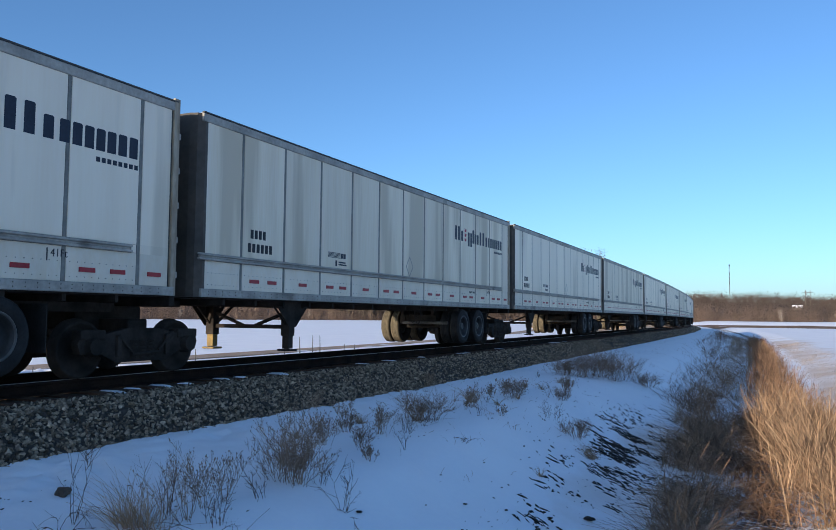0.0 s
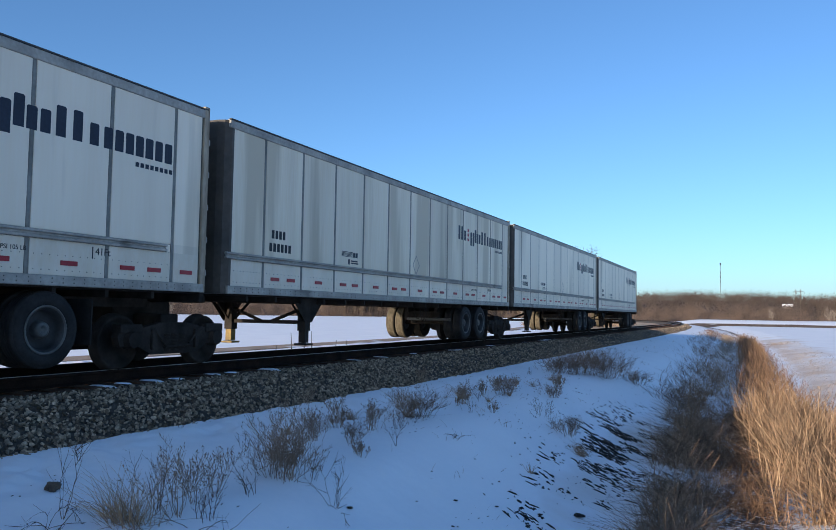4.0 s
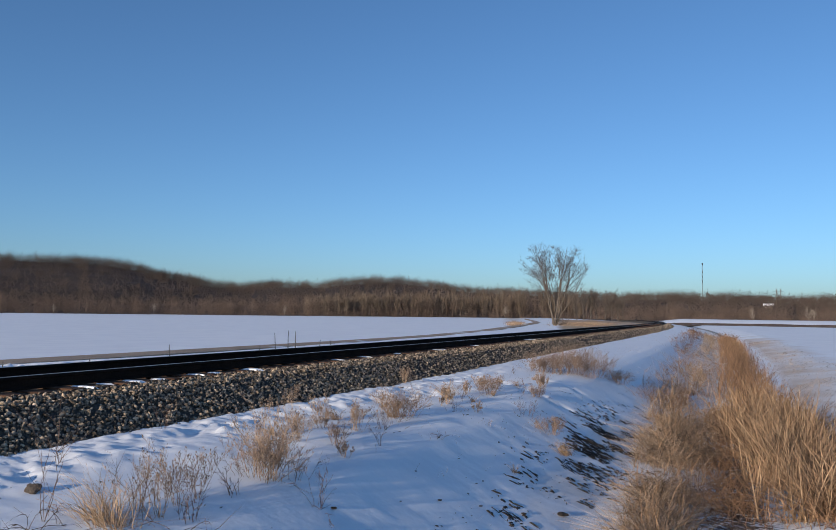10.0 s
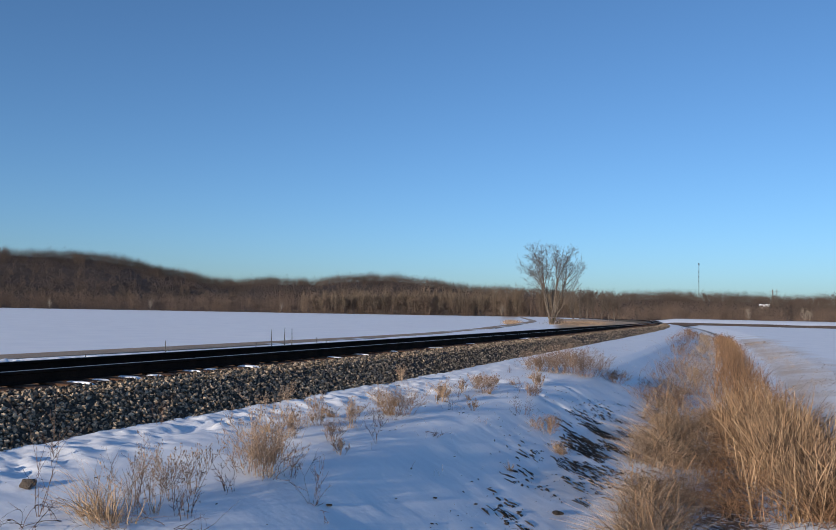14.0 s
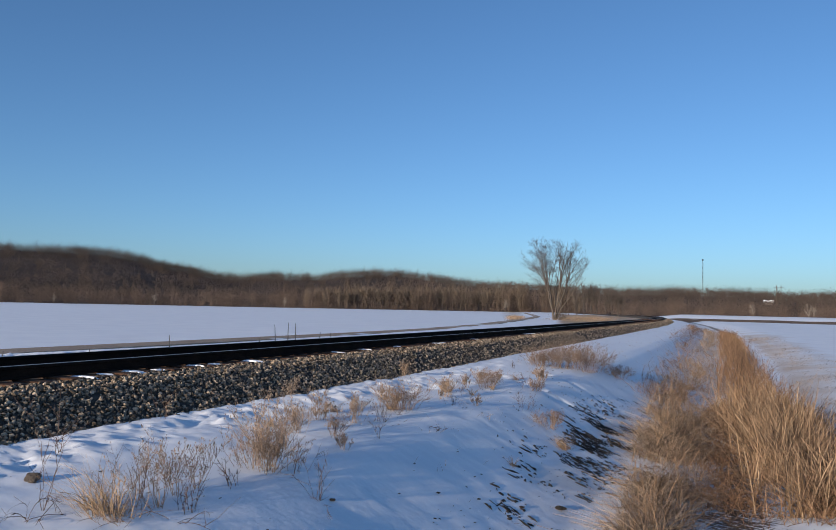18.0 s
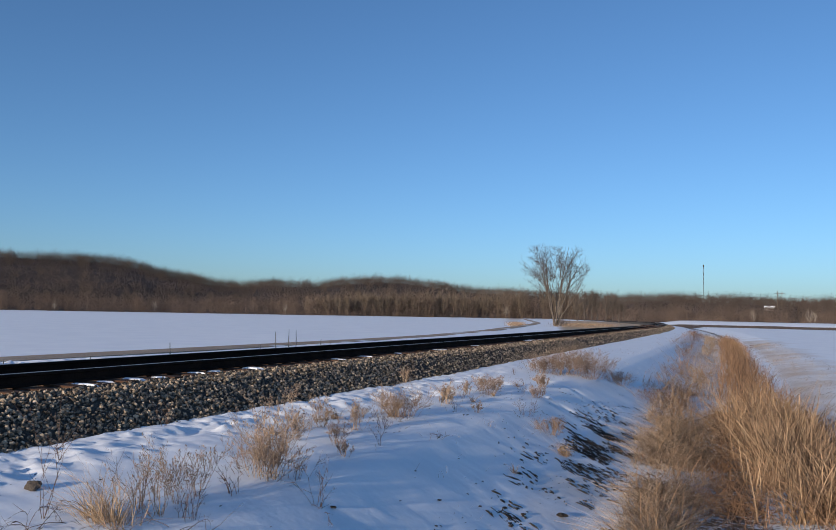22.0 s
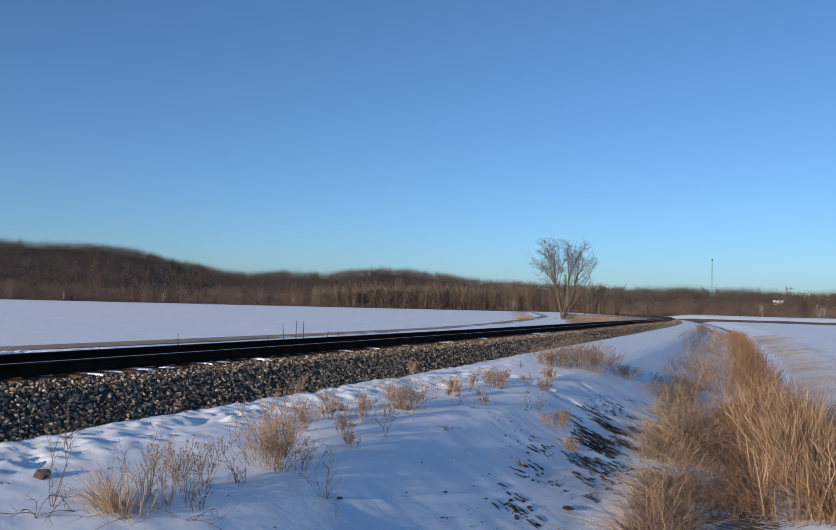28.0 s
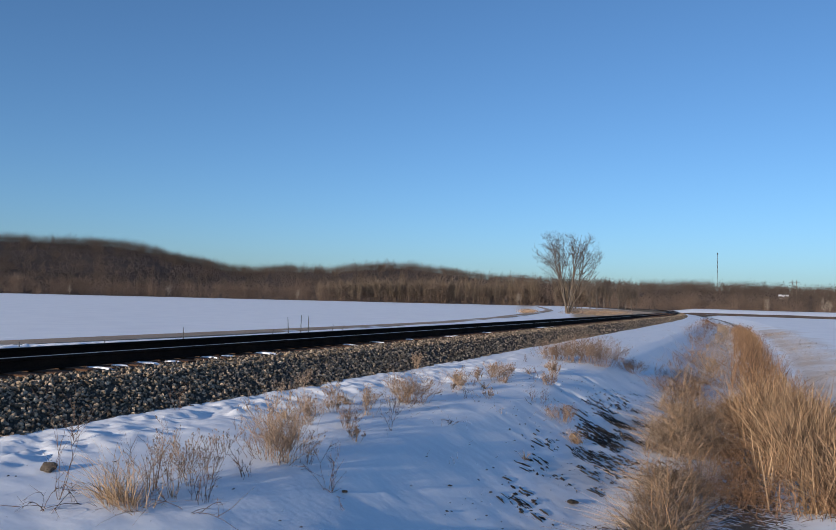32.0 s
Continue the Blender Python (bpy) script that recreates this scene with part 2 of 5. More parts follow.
def joined(chunks):
    """Several (points, quads) as one."""
    vs, qs, base = [], [], 0
    for v, q in chunks:
        vs.append(v)
        qs.append(q + base)
        base += len(v)
    return np.concatenate(vs), np.concatenate(qs)


def stems(base, lean, length, radius, bend=0.3, k=4, droop=0.0):
    """Paths and radii of bent stalks: base (n, 3), lean (n, 2) sideways per metre, length (n,)."""
    f = np.linspace(0, 1, k)[None, :, None]
    d = np.concatenate([lean, np.ones((len(base), 1))], 1)
    d /= np.linalg.norm(d, axis=1, keepdims=True)
    L = length[:, None, None]
    p = base[:, None] + d[:, None] * f * L
    side = rng.normal(0, 1, (len(base), 1, 3)) * bend
    side[:, :, 2] = -np.abs(side[:, :, 2]) * 0.6 - droop
    p = p + side * (f ** 2) * L
    return p, radius[:, None] * np.linspace(1, 0.35, k)[None]


def part(name, bm, material, parent, label="", at=None):
    """Links a bmesh, or a mesh, as one mesh object under a thing or a part."""
    if isinstance(bm, bmesh.types.BMesh):
        me = bpy.data.meshes.new(name)
        bm.to_mesh(me)
        bm.free()
    else:
        me = bm
    if material and not me.materials:
        me.materials.append(material)
    ob = new(name, me)
    ob.parent = parent
    if at is not None:
        ob.matrix_basis = at
    if label:
        ob["label"] = label
    return ob


def box(bm, x0, x1, y0, y1, z0, z1, bevel=0.0):
    made = bmesh.ops.create_cube(bm, size=1.0, matrix=Matrix.Translation(((x0 + x1) / 2, (y0 + y1) / 2, (z0 + z1) / 2))
                                 @ Matrix.Diagonal((x1 - x0, y1 - y0, z1 - z0, 1)))
    if bevel:
        edges = list({e for v in made["verts"] for e in v.link_edges})
        bmesh.ops.bevel(bm, geom=edges, offset=bevel, segments=2, affect="EDGES", profile=0.5)
    return bm


def boxes(*items, bevel=0.0):
    bm = bmesh.new()
    for it in items:
        box(bm, *it, bevel=bevel)
    return bm


def cyl(bm, p, q, r, r2=None, seg=12):
    """A capped cylinder or cone from p to q."""
    p, q = Vector(p), Vector(q)
    m = Matrix.Translation((p + q) / 2) @ (q - p).to_track_quat("Z", "Y").to_matrix().to_4x4()
    bmesh.ops.create_cone(bm, cap_ends=True, segments=seg, radius1=r, radius2=r if r2 is None else r2, depth=(q - p).length, matrix=m)
    return bm


def lathe(bm, profile, axis_x, y, z, seg=28):
    """Turns (x, radius) pairs round an axis along X through (y, z)."""
    rings = []
    for px, r in profile:
        rings.append([bm.verts.new((axis_x + px, y + r * math.cos(a), z + r * math.sin(a)))
                      for a in (2 * math.pi * i / seg for i in range(seg))])
    for a, b in zip(rings, rings[1:]):
        for i in range(seg):
            bm.faces.new((a[i], a[(i + 1) % seg], b[(i + 1) % seg], b[i]))
    return bm


def sweep(name, section, path, material, closed=True, graded=True):
    """A mesh that carries a section (x, z) along track stations."""
    n, k = len(path), len(section)
    pts = np.array([[(*along(s, d)[:2], z + (grade(s) if graded else 0)) for d, z in section] for s in path]).reshape(-1, 3)
    i = np.arange(n - 1)[:, None] * k
    last = k if closed else k - 1
    a, b = np.arange(last)[None], (np.arange(last) + 1)[None] % k
    q = np.stack([i + a, i + a + k, i + b + k, i + b], -1).reshape(-1, 4)
    return mesh_from(name, pts, q, material)


# ---- the plan: track line and ground heights ----
TRACK = -9.905                 # the track's middle, beside the camera


def curvature(s):
    return np.interp(s, [-30, 0, 40, 160, 230, 420, 520], [0, 1 / 1970, 1 / 1970, 1 / 1150, 1 / 800, 1 / 800, 0])


_s = np.arange(-900.0, 900.5, 1.0)
_h = np.concatenate([[0], np.cumsum((curvature(_s[1:]) + curvature(_s[:-1])) / 2)])
_h -= np.interp(0, _s, _h)
_x = np.concatenate([[0], np.cumsum(-np.sin((_h[1:] + _h[:-1]) / 2))])
_y = np.concatenate([[0], np.cumsum(np.cos((_h[1:] + _h[:-1]) / 2))])
_x -= np.interp(0, _s, _x)
_y -= np.interp(0, _s, _y)


def along(s, d):
    """The place at station s and at the side distance d (camera at d = 0, track at d = TRACK), and the heading to the left."""
    h = np.interp(s, _s, _h)
    return (TRACK + np.interp(s, _s, _x) + (d - TRACK) * np.cos(h), np.interp(s, _s, _y) + (d - TRACK) * np.sin(h), h)


def grade(s):
    """The line falls away gently in the distance."""
    return np.interp(s, [60, 500], [0, -1.25])


def shift(y):
    return np.interp(y, _y, _x)


def fall(d, y):
    """The ground's height by the distance beside the track."""
    z = np.interp(d, [-3000, -400, -60, -27.2, -26.4, -22.9, -21.5, -15, -12.6, -11.6, -8.2, -7.3, -6, -4.75, -4.3, -3.6, -2.9, -2.2, -1.0, 0.4, 2.2, 3.8, 60, 3000],
                  [-2.2, -2.0, -1.4, -1.12, -1.06, -1.06, -1.16, -1.3, -0.95, -0.72, -0.72, -0.66, -0.74, -0.84, -0.96, -1.30, -1.63, -1.88, -2.0, -2.0, -1.73, -1.5, -1.5, -1.5])
    z = z + grade(y) * np.clip((d + 16) / 4, 0, 1) * np.clip((-2.0 - d) / 2, 0, 1)
    drive = np.clip((7.6 - y) / 3.4, 0, 1)
    drive = drive * drive * (3 - 2 * drive) * np.clip((d + 4.6) / 1.8, 0, 1)
    return z + (np.maximum(z, -0.78) - z) * drive


def ground_z(x, y):
    x, y = np.asarray(x, float), np.asarray(y, float)
    near = np.clip((260 - np.abs(x)) / 120, 0, 1)
    d = x - shift(y) * near
    z = fall(d, y)
    return z, d


# ---- ground ----
def spread(a, b, step, far_a, far_b, grow=1.16):
    v, lo, hi, g = list(np.arange(a, b, step)), a, b, step
    right, left = [b], []
    while right[-1] < far_b:
        g *= grow
        right.append(right[-1] + g)
    g = step
    left = [a - step]
    while left[-1] > far_a:
        g *= grow
        left.append(left[-1] - g)
    return np.array(left[::-1] + v + right)


def lumps(x, y, size, seed):
    """Smooth value noise on arrays, -1 to 1."""
    u, v = x / size + seed * 17.3, y / size + seed * 7.7
    i, j = np.floor(u).astype(int), np.floor(v).astype(int)
    f, g = u - i, v - j
    f, g = f * f * (3 - 2 * f), g * g * (3 - 2 * g)

    def h(a, b):
        k = (a * 374761393 + b * 668265263 + seed * 144665) & 0x7FFFFFFF
        k = ((k ^ (k >> 13)) * 1274126177) & 0x7FFFFFFF
        return ((k ^ (k >> 16)) & 0xFFFF) / 32767.5 - 1
    return (h(i, j) * (1 - f) + h(i + 1, j) * f) * (1 - g) + (h(i, j + 1) * (1 - f) + h(i + 1, j + 1) * f) * g


def snow_relief(d, y):
    close = np.clip((60 - y) / 45, 0, 1) * np.clip((d + 32) / 4, 0, 1) * np.clip((9 - d) / 4, 0, 1)
    edge = np.exp(-((d + 6.85) / 0.6) ** 2)
    verge = np.exp(-((d + 22.0) / 0.8) ** 2) + 0.5 * np.exp(-((d + 27.4) / 0.7) ** 2)
    fine = np.clip((34 - y) / 12, 0, 1)
    z = 0.012 * lumps(d, y, 0.9, 1) * fine + 0.006 * lumps(d, y, 0.3, 2) * fine + 0.004 * lumps(d, y, 0.14, 12) * fine + 0.014 * lumps(d, y, 2.3, 7) + edge * (0.3 + 0.7 * fine) * (0.05 * np.clip(2.0 * lumps(d, y, 0.13, 10) - 0.3, 0, 0.8) * np.clip(0.6 + lumps(d, y, 0.5, 5), 0, 1) + 0.025 * lumps(d, y, 0.09, 3) + 0.028 * lumps(d, y, 0.27, 4)) + verge * (0.08 + 0.10 * lumps(d, y, 0.2, 8) + 0.05 * lumps(d, y, 0.5, 14))
    for (x0, y0), (x1, y1) in (((-5.9, 18.9), (-4.2, 17.4)), ((-4.2, 17.4), (-2.7, 18.4)), ((-5.3, 20.4), (-2.8, 19.8)), ((-6.3, 14.0), (-6.0, 17.0))):
        steps = int(math.hypot(x1 - x0, y1 - y0) / 0.38)
        for i in range(steps):
            fx, fy = x0 + (x1 - x0) * i / steps + 0.09 * (-1) ** i, y0 + (y1 - y0) * i / steps
            z = z - 0.075 * np.exp(-(((d - fx) / 0.11) ** 2 + ((y - fy) / 0.14) ** 2))
    return z * close + 0.03 * lumps(d, y, 6.0, 6)


gd, gy = spread(-29.0, 3.6, 0.10, -3500, 3500), spread(3.6, 19.0, 0.065, -1500, 3500, 1.04)
gd = np.sort(np.concatenate([gd, np.arange(-7.75, -6.0, 0.1)]))
gd = np.array([v for i, v in enumerate(gd) if not -28 < v < -9 or -23.2 < v < -21 or i % 3 == 0])
D, Y = np.meshgrid(gd, gy)
near = np.clip((260 - np.abs(D)) / 120, 0, 1)
X = D + shift(Y) * near
Z = fall(D, Y) + snow_relief(D, Y)
nx, ny = len(gd), len(gy)
k = (np.arange(ny - 1)[:, None] * nx + np.arange(nx - 1)[None]).ravel()
ground = new("ground", mesh_from("ground", np.stack([X, Y, Z], -1), np.stack([k, k + 1, k + nx + 1, k + nx], -1), SNOW, True))
tagged(ground, "wind-packed snow over a rail bank, ditch and fields", "ground", kind="structure")
slope = np.exp(-((D + 2.85 + 0.05 * (Y - 12)) / 0.75) ** 2) * 0.22 * (0.72 + 0.28 * lumps(D, Y, 1.6, 9)) * np.clip((23 - Y) / 5, 0, 1)
ditch = np.clip(1 - np.abs(D + 0.2) / 1.7, 0, 1) * 0.5
stubble = np.clip(1 - np.abs(D - 2.6) / 2.2, 0, 1) * 0.22
bare = np.maximum(np.maximum(slope, ditch), stubble) * np.clip((Y + 2) / 6, 0, 1) - 0.04
attr = ground.data.attributes.new("soil", "FLOAT", "POINT")
attr.data.foreach_set("value", bare.astype(np.float32).ravel())
# straw that shows through thin snow: along the reeds, and on the ground round the lone tree
bearing, reach = np.degrees(np.arctan2(X, Y)), np.hypot(X, Y)
strip = np.clip((D - 0.8) / 1.0, 0, 1) * np.clip((7.5 - D) / 5.5, 0, 1) * np.clip((150 - Y) / 60, 0, 1) * 0.5
strip = np.maximum(strip, np.clip((D + 3.6) / 0.8, 0, 1) * np.clip((1.5 - D) / 1.0, 0, 1) * 0.34 * (Y > 5))
waste = np.clip((bearing + 13.7) / 0.8, 0, 1) * np.clip((-4.6 - bearing) / 1.5, 0, 1) * np.clip((reach - 82) / 12, 0, 1) * np.clip((335 - reach) / 30, 0, 1) * (D < -11.5) * 0.85
waste = np.maximum(waste, np.exp(-((bearing + 16.6) / 0.8) ** 2) * np.clip((reach - 175) / 20, 0, 1) * 0.6 * (D < -27))
attr = ground.data.attributes.new("straw", "FLOAT", "POINT")
attr.data.foreach_set("value", np.maximum(strip, waste).astype(np.float32).ravel())

# ---- gravel road beyond the track ----
def ribbon(name, line, half, material, crown=0.05, base=None):
    """A low crowned strip that follows a line of (x, y, z) points."""
    t = np.linspace(0, len(line) - 1, 160)
    c = np.stack([np.interp(t, np.arange(len(line)), [p[i] for p in line]) for i in range(3)], 1)
    for _ in range(6):
        c[1:-1] = (c[:-2] + 2 * c[1:-1] + c[2:]) / 4
    d = np.gradient(c[:, :2], axis=0)
    d /= np.linalg.norm(d, axis=1, keepdims=True)
    side = np.stack([-d[:, 1], d[:, 0]], 1)
    sec = [(-half, -0.25), (-half, 0.0), (-half * 0.4, crown), (half * 0.4, crown), (half, 0.0), (half, -0.25)]
    pts = np.stack([np.stack([c[:, 0] + side[:, 0] * a, c[:, 1] + side[:, 1] * a, c[:, 2] + b], 1) for a, b in sec], 1).reshape(-1, 3)
    k = len(sec)
    i = np.arange(len(c) - 1)[:, None] * k
    a = np.arange(k - 1)[None]
    return new(name, mesh_from(name, pts, np.stack([i + a, i + a + 1, i + a + k + 1, i + a + k], -1).reshape(-1, 4), material))


tagged(ribbon("road", [(-24.6, -260, -1.03), (-24.6, -80, -1.03), (-24.6, 0, -1.03), (-24.7, 25, -1.03), (-24.9, 45, -1.03), (-25.9, 62, -1.05), (-29.5, 87, -1.08), (-36.5, 123, -1.1),
                           (-45, 165, -1.15), (-54, 204, -1.2), (-70, 258, -1.25), (-97, 345, -1.3), (-120, 425, -1.4)], 1.0, ROAD),
       "bare gravel farm road beside the snowy field", "road", kind="structure")

# ---- low levee at the far side of the field ----
lb = np.linspace(-9, 40, 60)
LEVEE = [(229, -1.7), (233.5, -0.82), (236, -0.5), (256, 0.16), (262, 0.0), (270, -1.7)]
lx = np.stack([np.sin(np.radians(lb))[:, None] * np.array([[d for d, _ in LEVEE]]), np.cos(np.radians(lb))[:, None] * np.array([[d for d, _ in LEVEE]]),
               np.broadcast_to(np.array([[z for _, z in LEVEE]]), (60, 6))], -1)
lx[..., 2] = -1.75 + (lx[..., 2] + 1.75) * np.clip((lb + 8) / 3, 0, 1)[:, None]
lx[..., 2] += 0.08 * lumps(lx[..., 0], lx[..., 1], 7.0, 31)
i, a = np.arange(59)[:, None] * 6, np.arange(1, 5)[None]
tagged(new("levee", mesh_from("levee", lx, np.stack([i + a, i + a + 6, i + a + 7, i + a + 1], -1).reshape(-1, 4), SNOW, True)),
       "low snow-covered levee across the field", "levee", kind="structure")
tagged(new("levee_face", mesh_from("levee_face", lx, np.stack([i[:, 0], i[:, 0] + 6, i[:, 0] + 7, i[:, 0] + 1], -1), SCRUB, True)),
       "brown grassy foot of the levee", "levee", kind="structure")

# ---- track ----
track = tagged(new("railway_track"), "single railway track of dark rails on wooden sleepers in ballast", "railway track")
RAIL = [(-0.07, -0.18), (0.07, -0.18), (0.07, -0.165), (0.012, -0.14), (0.009, -0.05), (0.035, -0.04), (0.037, -0.008), (0.03, 0.0),
        (-0.03, 0.0), (-0.037, -0.008), (-0.035, -0.04), (-0.009, -0.05), (-0.012, -0.14), (-0.07, -0.165)]
rail_s = np.concatenate([np.arange(-720, -20, 20.0), np.arange(-20, 60, 1.0), np.arange(60, 520, 3.0)])
for off in (0.7525, -0.7525):
    rail = part("rail", sweep("rail", [(TRACK + off + a, b) for a, b in RAIL], rail_s, RAIL_DARK), None, track, "dark rusted steel rail")
    part("running_surface", sweep("running_surface", [(TRACK + off + a, b) for a, b in ((-0.03, 0.0005), (0.03, 0.0005), (0.028, 0.004), (-0.028, 0.004))],
         rail_s, RAIL_TOP), None, rail, "polished rail head")

# ---- rough woods and hill ----
RIDGE_B = [-75, -52.3, -49.1, -45.8, -44.1, -42.3, -38.6, -36.7, -34.8, -31.0, -29.4, -27.0, -25.0, -23.0, -19.0, -16.3, -9.0, -6.1, -0.5, 2.8, 4.9, 30]
RIDGE_E = [3.2, 3.43, 3.47, 3.42, 3.15, 2.73, 2.06, 1.91, 2.15, 2.11, 2.41, 2.61, 2.56, 2.35, 1.88, 1.83, 1.55, 1.62, 1.55, 1.35, 1.5, 1.5]


def wood_edge(b):
    return np.interp(b, [-75, -30, -19, -10, -5, 30], [385, 395, 430, 430, 345, 345])


def belt_height(b):
    return np.interp(b, [-60, -40, -32, -26, -15, -9, 0, 20], [10.5, 10.5, 12, 15.5, 17.5, 11, 8.5, 8.5])


def hill_z(b, dist):
    """The wooded hill's height at a bearing (degrees right of +Y) and a distance."""
    d0 = wood_edge(b)
    top = np.maximum(0.94 + (d0 + 260) * np.tan(np.radians(np.interp(b, RIDGE_B, RIDGE_E))) - 5.2, 1.0)
    f = np.clip((dist - d0 - 12) / 250, 0, 1)
    low = np.interp(b, [-30, -8, 0], [-2.0, -1.9, -1.5])
    return low + (top - low) * f * f * (3 - 2 * f)


def place_polar(b, dist):
    a = np.radians(b)
    return dist * np.sin(a), dist * np.cos(a)


hb, hd = np.linspace(-75, 30, 501), np.concatenate([[-8, 0], np.linspace(10, 300, 70), [400, 700]])
B, E = np.meshgrid(hb, hd)
E = E + wood_edge(B)
hx, hy = place_polar(B, E)
hz = hill_z(B, E) + np.where(E > wood_edge(B) + 15, 0.8 * lumps(hx, hy, 30.0, 11) + 0.5 * lumps(hx, hy, 9.0, 12), -0.3)
n = len(hb)
k = (np.arange(len(hd) - 1)[:, None] * n + np.arange(n - 1)[None]).ravel()
tagged(new("hill", mesh_from("hill", np.stack([hx, hy, hz], -1), np.stack([k, k + 1, k + n + 1, k + n], -1), LITTER, True)),
       "low hill with leaf litter under bare winter woods", "hill", kind="structure")


def slivers(base, tip, width):
    """Flat pointed twig sprays from base to tip, broadest in the middle."""
    axis = tip - base
    side = np.cross(axis, rng.normal(0, 1, axis.shape))
    side *= width[:, None] / (np.linalg.norm(side, axis=1, keepdims=True) + 1e-9)
    mid = base + axis * 0.45
    return np.stack([base, mid - side, tip, mid + side], 1).reshape(-1, 3), np.arange(len(base) * 4).reshape(-1, 4)


def tree_form(n, m, seed, wide=0.33, low=0.28, thick=1.0, spray=0.11, fat=0.012, up=0.6, inner=1.0, trunk=0.009):
    """A bare tree of height 1: a trunk, n branches that end all over a rounded crown, and m twig sprays in its shell."""
    r = np.random.default_rng(seed)
    mid_z = (1 + low) / 2

    def shell(k, lo, hi):
        u = r.normal(0, 1, (k, 3))
        u /= np.linalg.norm(u, axis=1, keepdims=True)
        u *= r.uniform(lo, hi, (k, 1)) * (1 + 0.12 * r.normal(0, 1, (k, 1)))
        return u, np.stack([u[:, 0] * wide, u[:, 1] * wide, mid_z + u[:, 2] * (1 - low) / 2], 1)

    _, tip = shell(n, 0.4, 0.95)
    reach = np.linalg.norm(tip[:, :2], axis=1)
    foot = np.stack([tip[:, 0] * 0.12, tip[:, 1] * 0.12, np.clip(tip[:, 2] - 0.12 - reach * r.uniform(0.5, 1.1, n), 0.12, 0.75)], 1)
    paths = np.concatenate([[[[0, 0, 0], [r.normal(0, 0.03), r.normal(0, 0.03), 0.78]]], np.stack([foot, tip], 1)])
    rad = np.concatenate([[trunk], r.uniform(0.003, 0.005, n) * thick])
    u, base = shell(m, 0.12, 0.95)
    heading = u + np.array([0, 0, up]) + r.normal(0, 0.35, (m, 3))
    heading /= np.linalg.norm(heading, axis=1, keepdims=True)
    end = base + heading * spray * r.uniform(0.6, 1.3, (m, 1))
    base = base * np.array([inner, inner, 1]) - np.array([0, 0, 0.25 * (1 - inner)])
    return paths, rad[:, None] * np.array([[1, 0.4]]), base, end, fat * r.uniform(0.5, 1.2, m)


def wood(name, bearings, dist, height, forms, label, material, thick=1.0):
    chunks = []
    which = rng.integers(0, len(forms), len(bearings))
    x, y = place_polar(bearings, dist)
    z = hill_z(bearings, dist) - 0.3
    for f, (paths, radii, base, end, width) in enumerate(forms):
        sel = which == f
        m = sel.sum()
        a, h = rng.uniform(0, 2 * np.pi, m), height[sel]
        c, s = np.cos(a) * h, np.sin(a) * h
        spot = np.stack([x[sel], y[sel], z[sel]], -1)

        def set_out(p):
            p = p.reshape(-1, 3)[None]
            return np.stack([p[..., 0] * c[:, None] - p[..., 1] * s[:, None], p[..., 0] * s[:, None] + p[..., 1] * c[:, None], p[..., 2] * h[:, None]], -1) + spot[:, None]

        chunks.append(tubes(set_out(paths).reshape(-1, 2, 3), np.broadcast_to(radii[None] * h[:, None, None] * thick, (m, len(paths), 2)).reshape(-1, 2)))
        chunks.append(slivers(set_out(base).reshape(-1, 3), set_out(end).reshape(-1, 3), (width[None] * h[:, None]).ravel()))
    v, q = joined(chunks)
    return tagged(new(name, mesh_from(name, v, q, material)), label, "woods", kind="stuff")


DENSE = [tree_form(2, 62, 400 + i, 0.46 + 0.05 * i, -0.30, 1.0, 0.105, 0.0165, 0.15, 0.75) for i in range(6)]
FORMS = [tree_form(9, 170, 100 + i, 0.36 + 0.04 * i, 0.0, 0.75, 0.08, 0.0098, 0.15) for i in range(6)]
SLIM = [tree_form(16, 90, 200 + i, 0.17 + 0.02 * i, 0.22, 0.8, 0.13, 0.005, 1.6, 0.7, 0.0055) for i in range(4)]
BRUSH = [tree_form(7, 34, 300 + i, 0.55, 0.03, 1.2, 0.2, 0.012) for i in range(4)]
b = rng.uniform(-62, 12, 5000)
far = np.concatenate([rng.uniform(22, 285, 3800), rng.uniform(190, 275, 1200)])
wood("hillside_woods", b, wood_edge(b) + far, rng.uniform(5.5, 9.5, 5000), DENSE, "leafless brown woods on the hillside", HILLWOODS, 1.0)
b = rng.uniform(-62, 12, 130)
wood("ridge_trees", b, wood_edge(b) + rng.uniform(225, 268, 130), rng.uniform(6.5, 9.8, 130), FORMS, "leafless trees standing out along the ridge", HILLWOODS, 1.3)
b = rng.uniform(-62, 12, 760)
wood("woods_edge", b, wood_edge(b) + rng.uniform(0, 30, 760), belt_height(b) * rng.choice([0.5, 0.62, 0.75, 0.9, 1.02], 760), FORMS,
     "leafless trees along the edge of the field", WOODS, 1.0)
b = np.concatenate([rng.uniform(-32, -15.6, 300), rng.uniform(-14.6, -11.6, 60)])
wood("slender_woods", b, wood_edge(b) + rng.uniform(3, 26, len(b)), belt_height(b) * rng.uniform(0.65, 1.05, len(b)), SLIM,
     "pale slender leafless trees at the wood's edge", PALEWOODS, 1.0)
b = rng.uniform(-62, 12, 1400)
wood("undergrowth", b, wood_edge(b) + rng.uniform(-3, 12, 1400), rng.uniform(1.5, 4.5, 1400), BRUSH,
     "brown leafless brush along the field's edge", WOODS, 1.2)


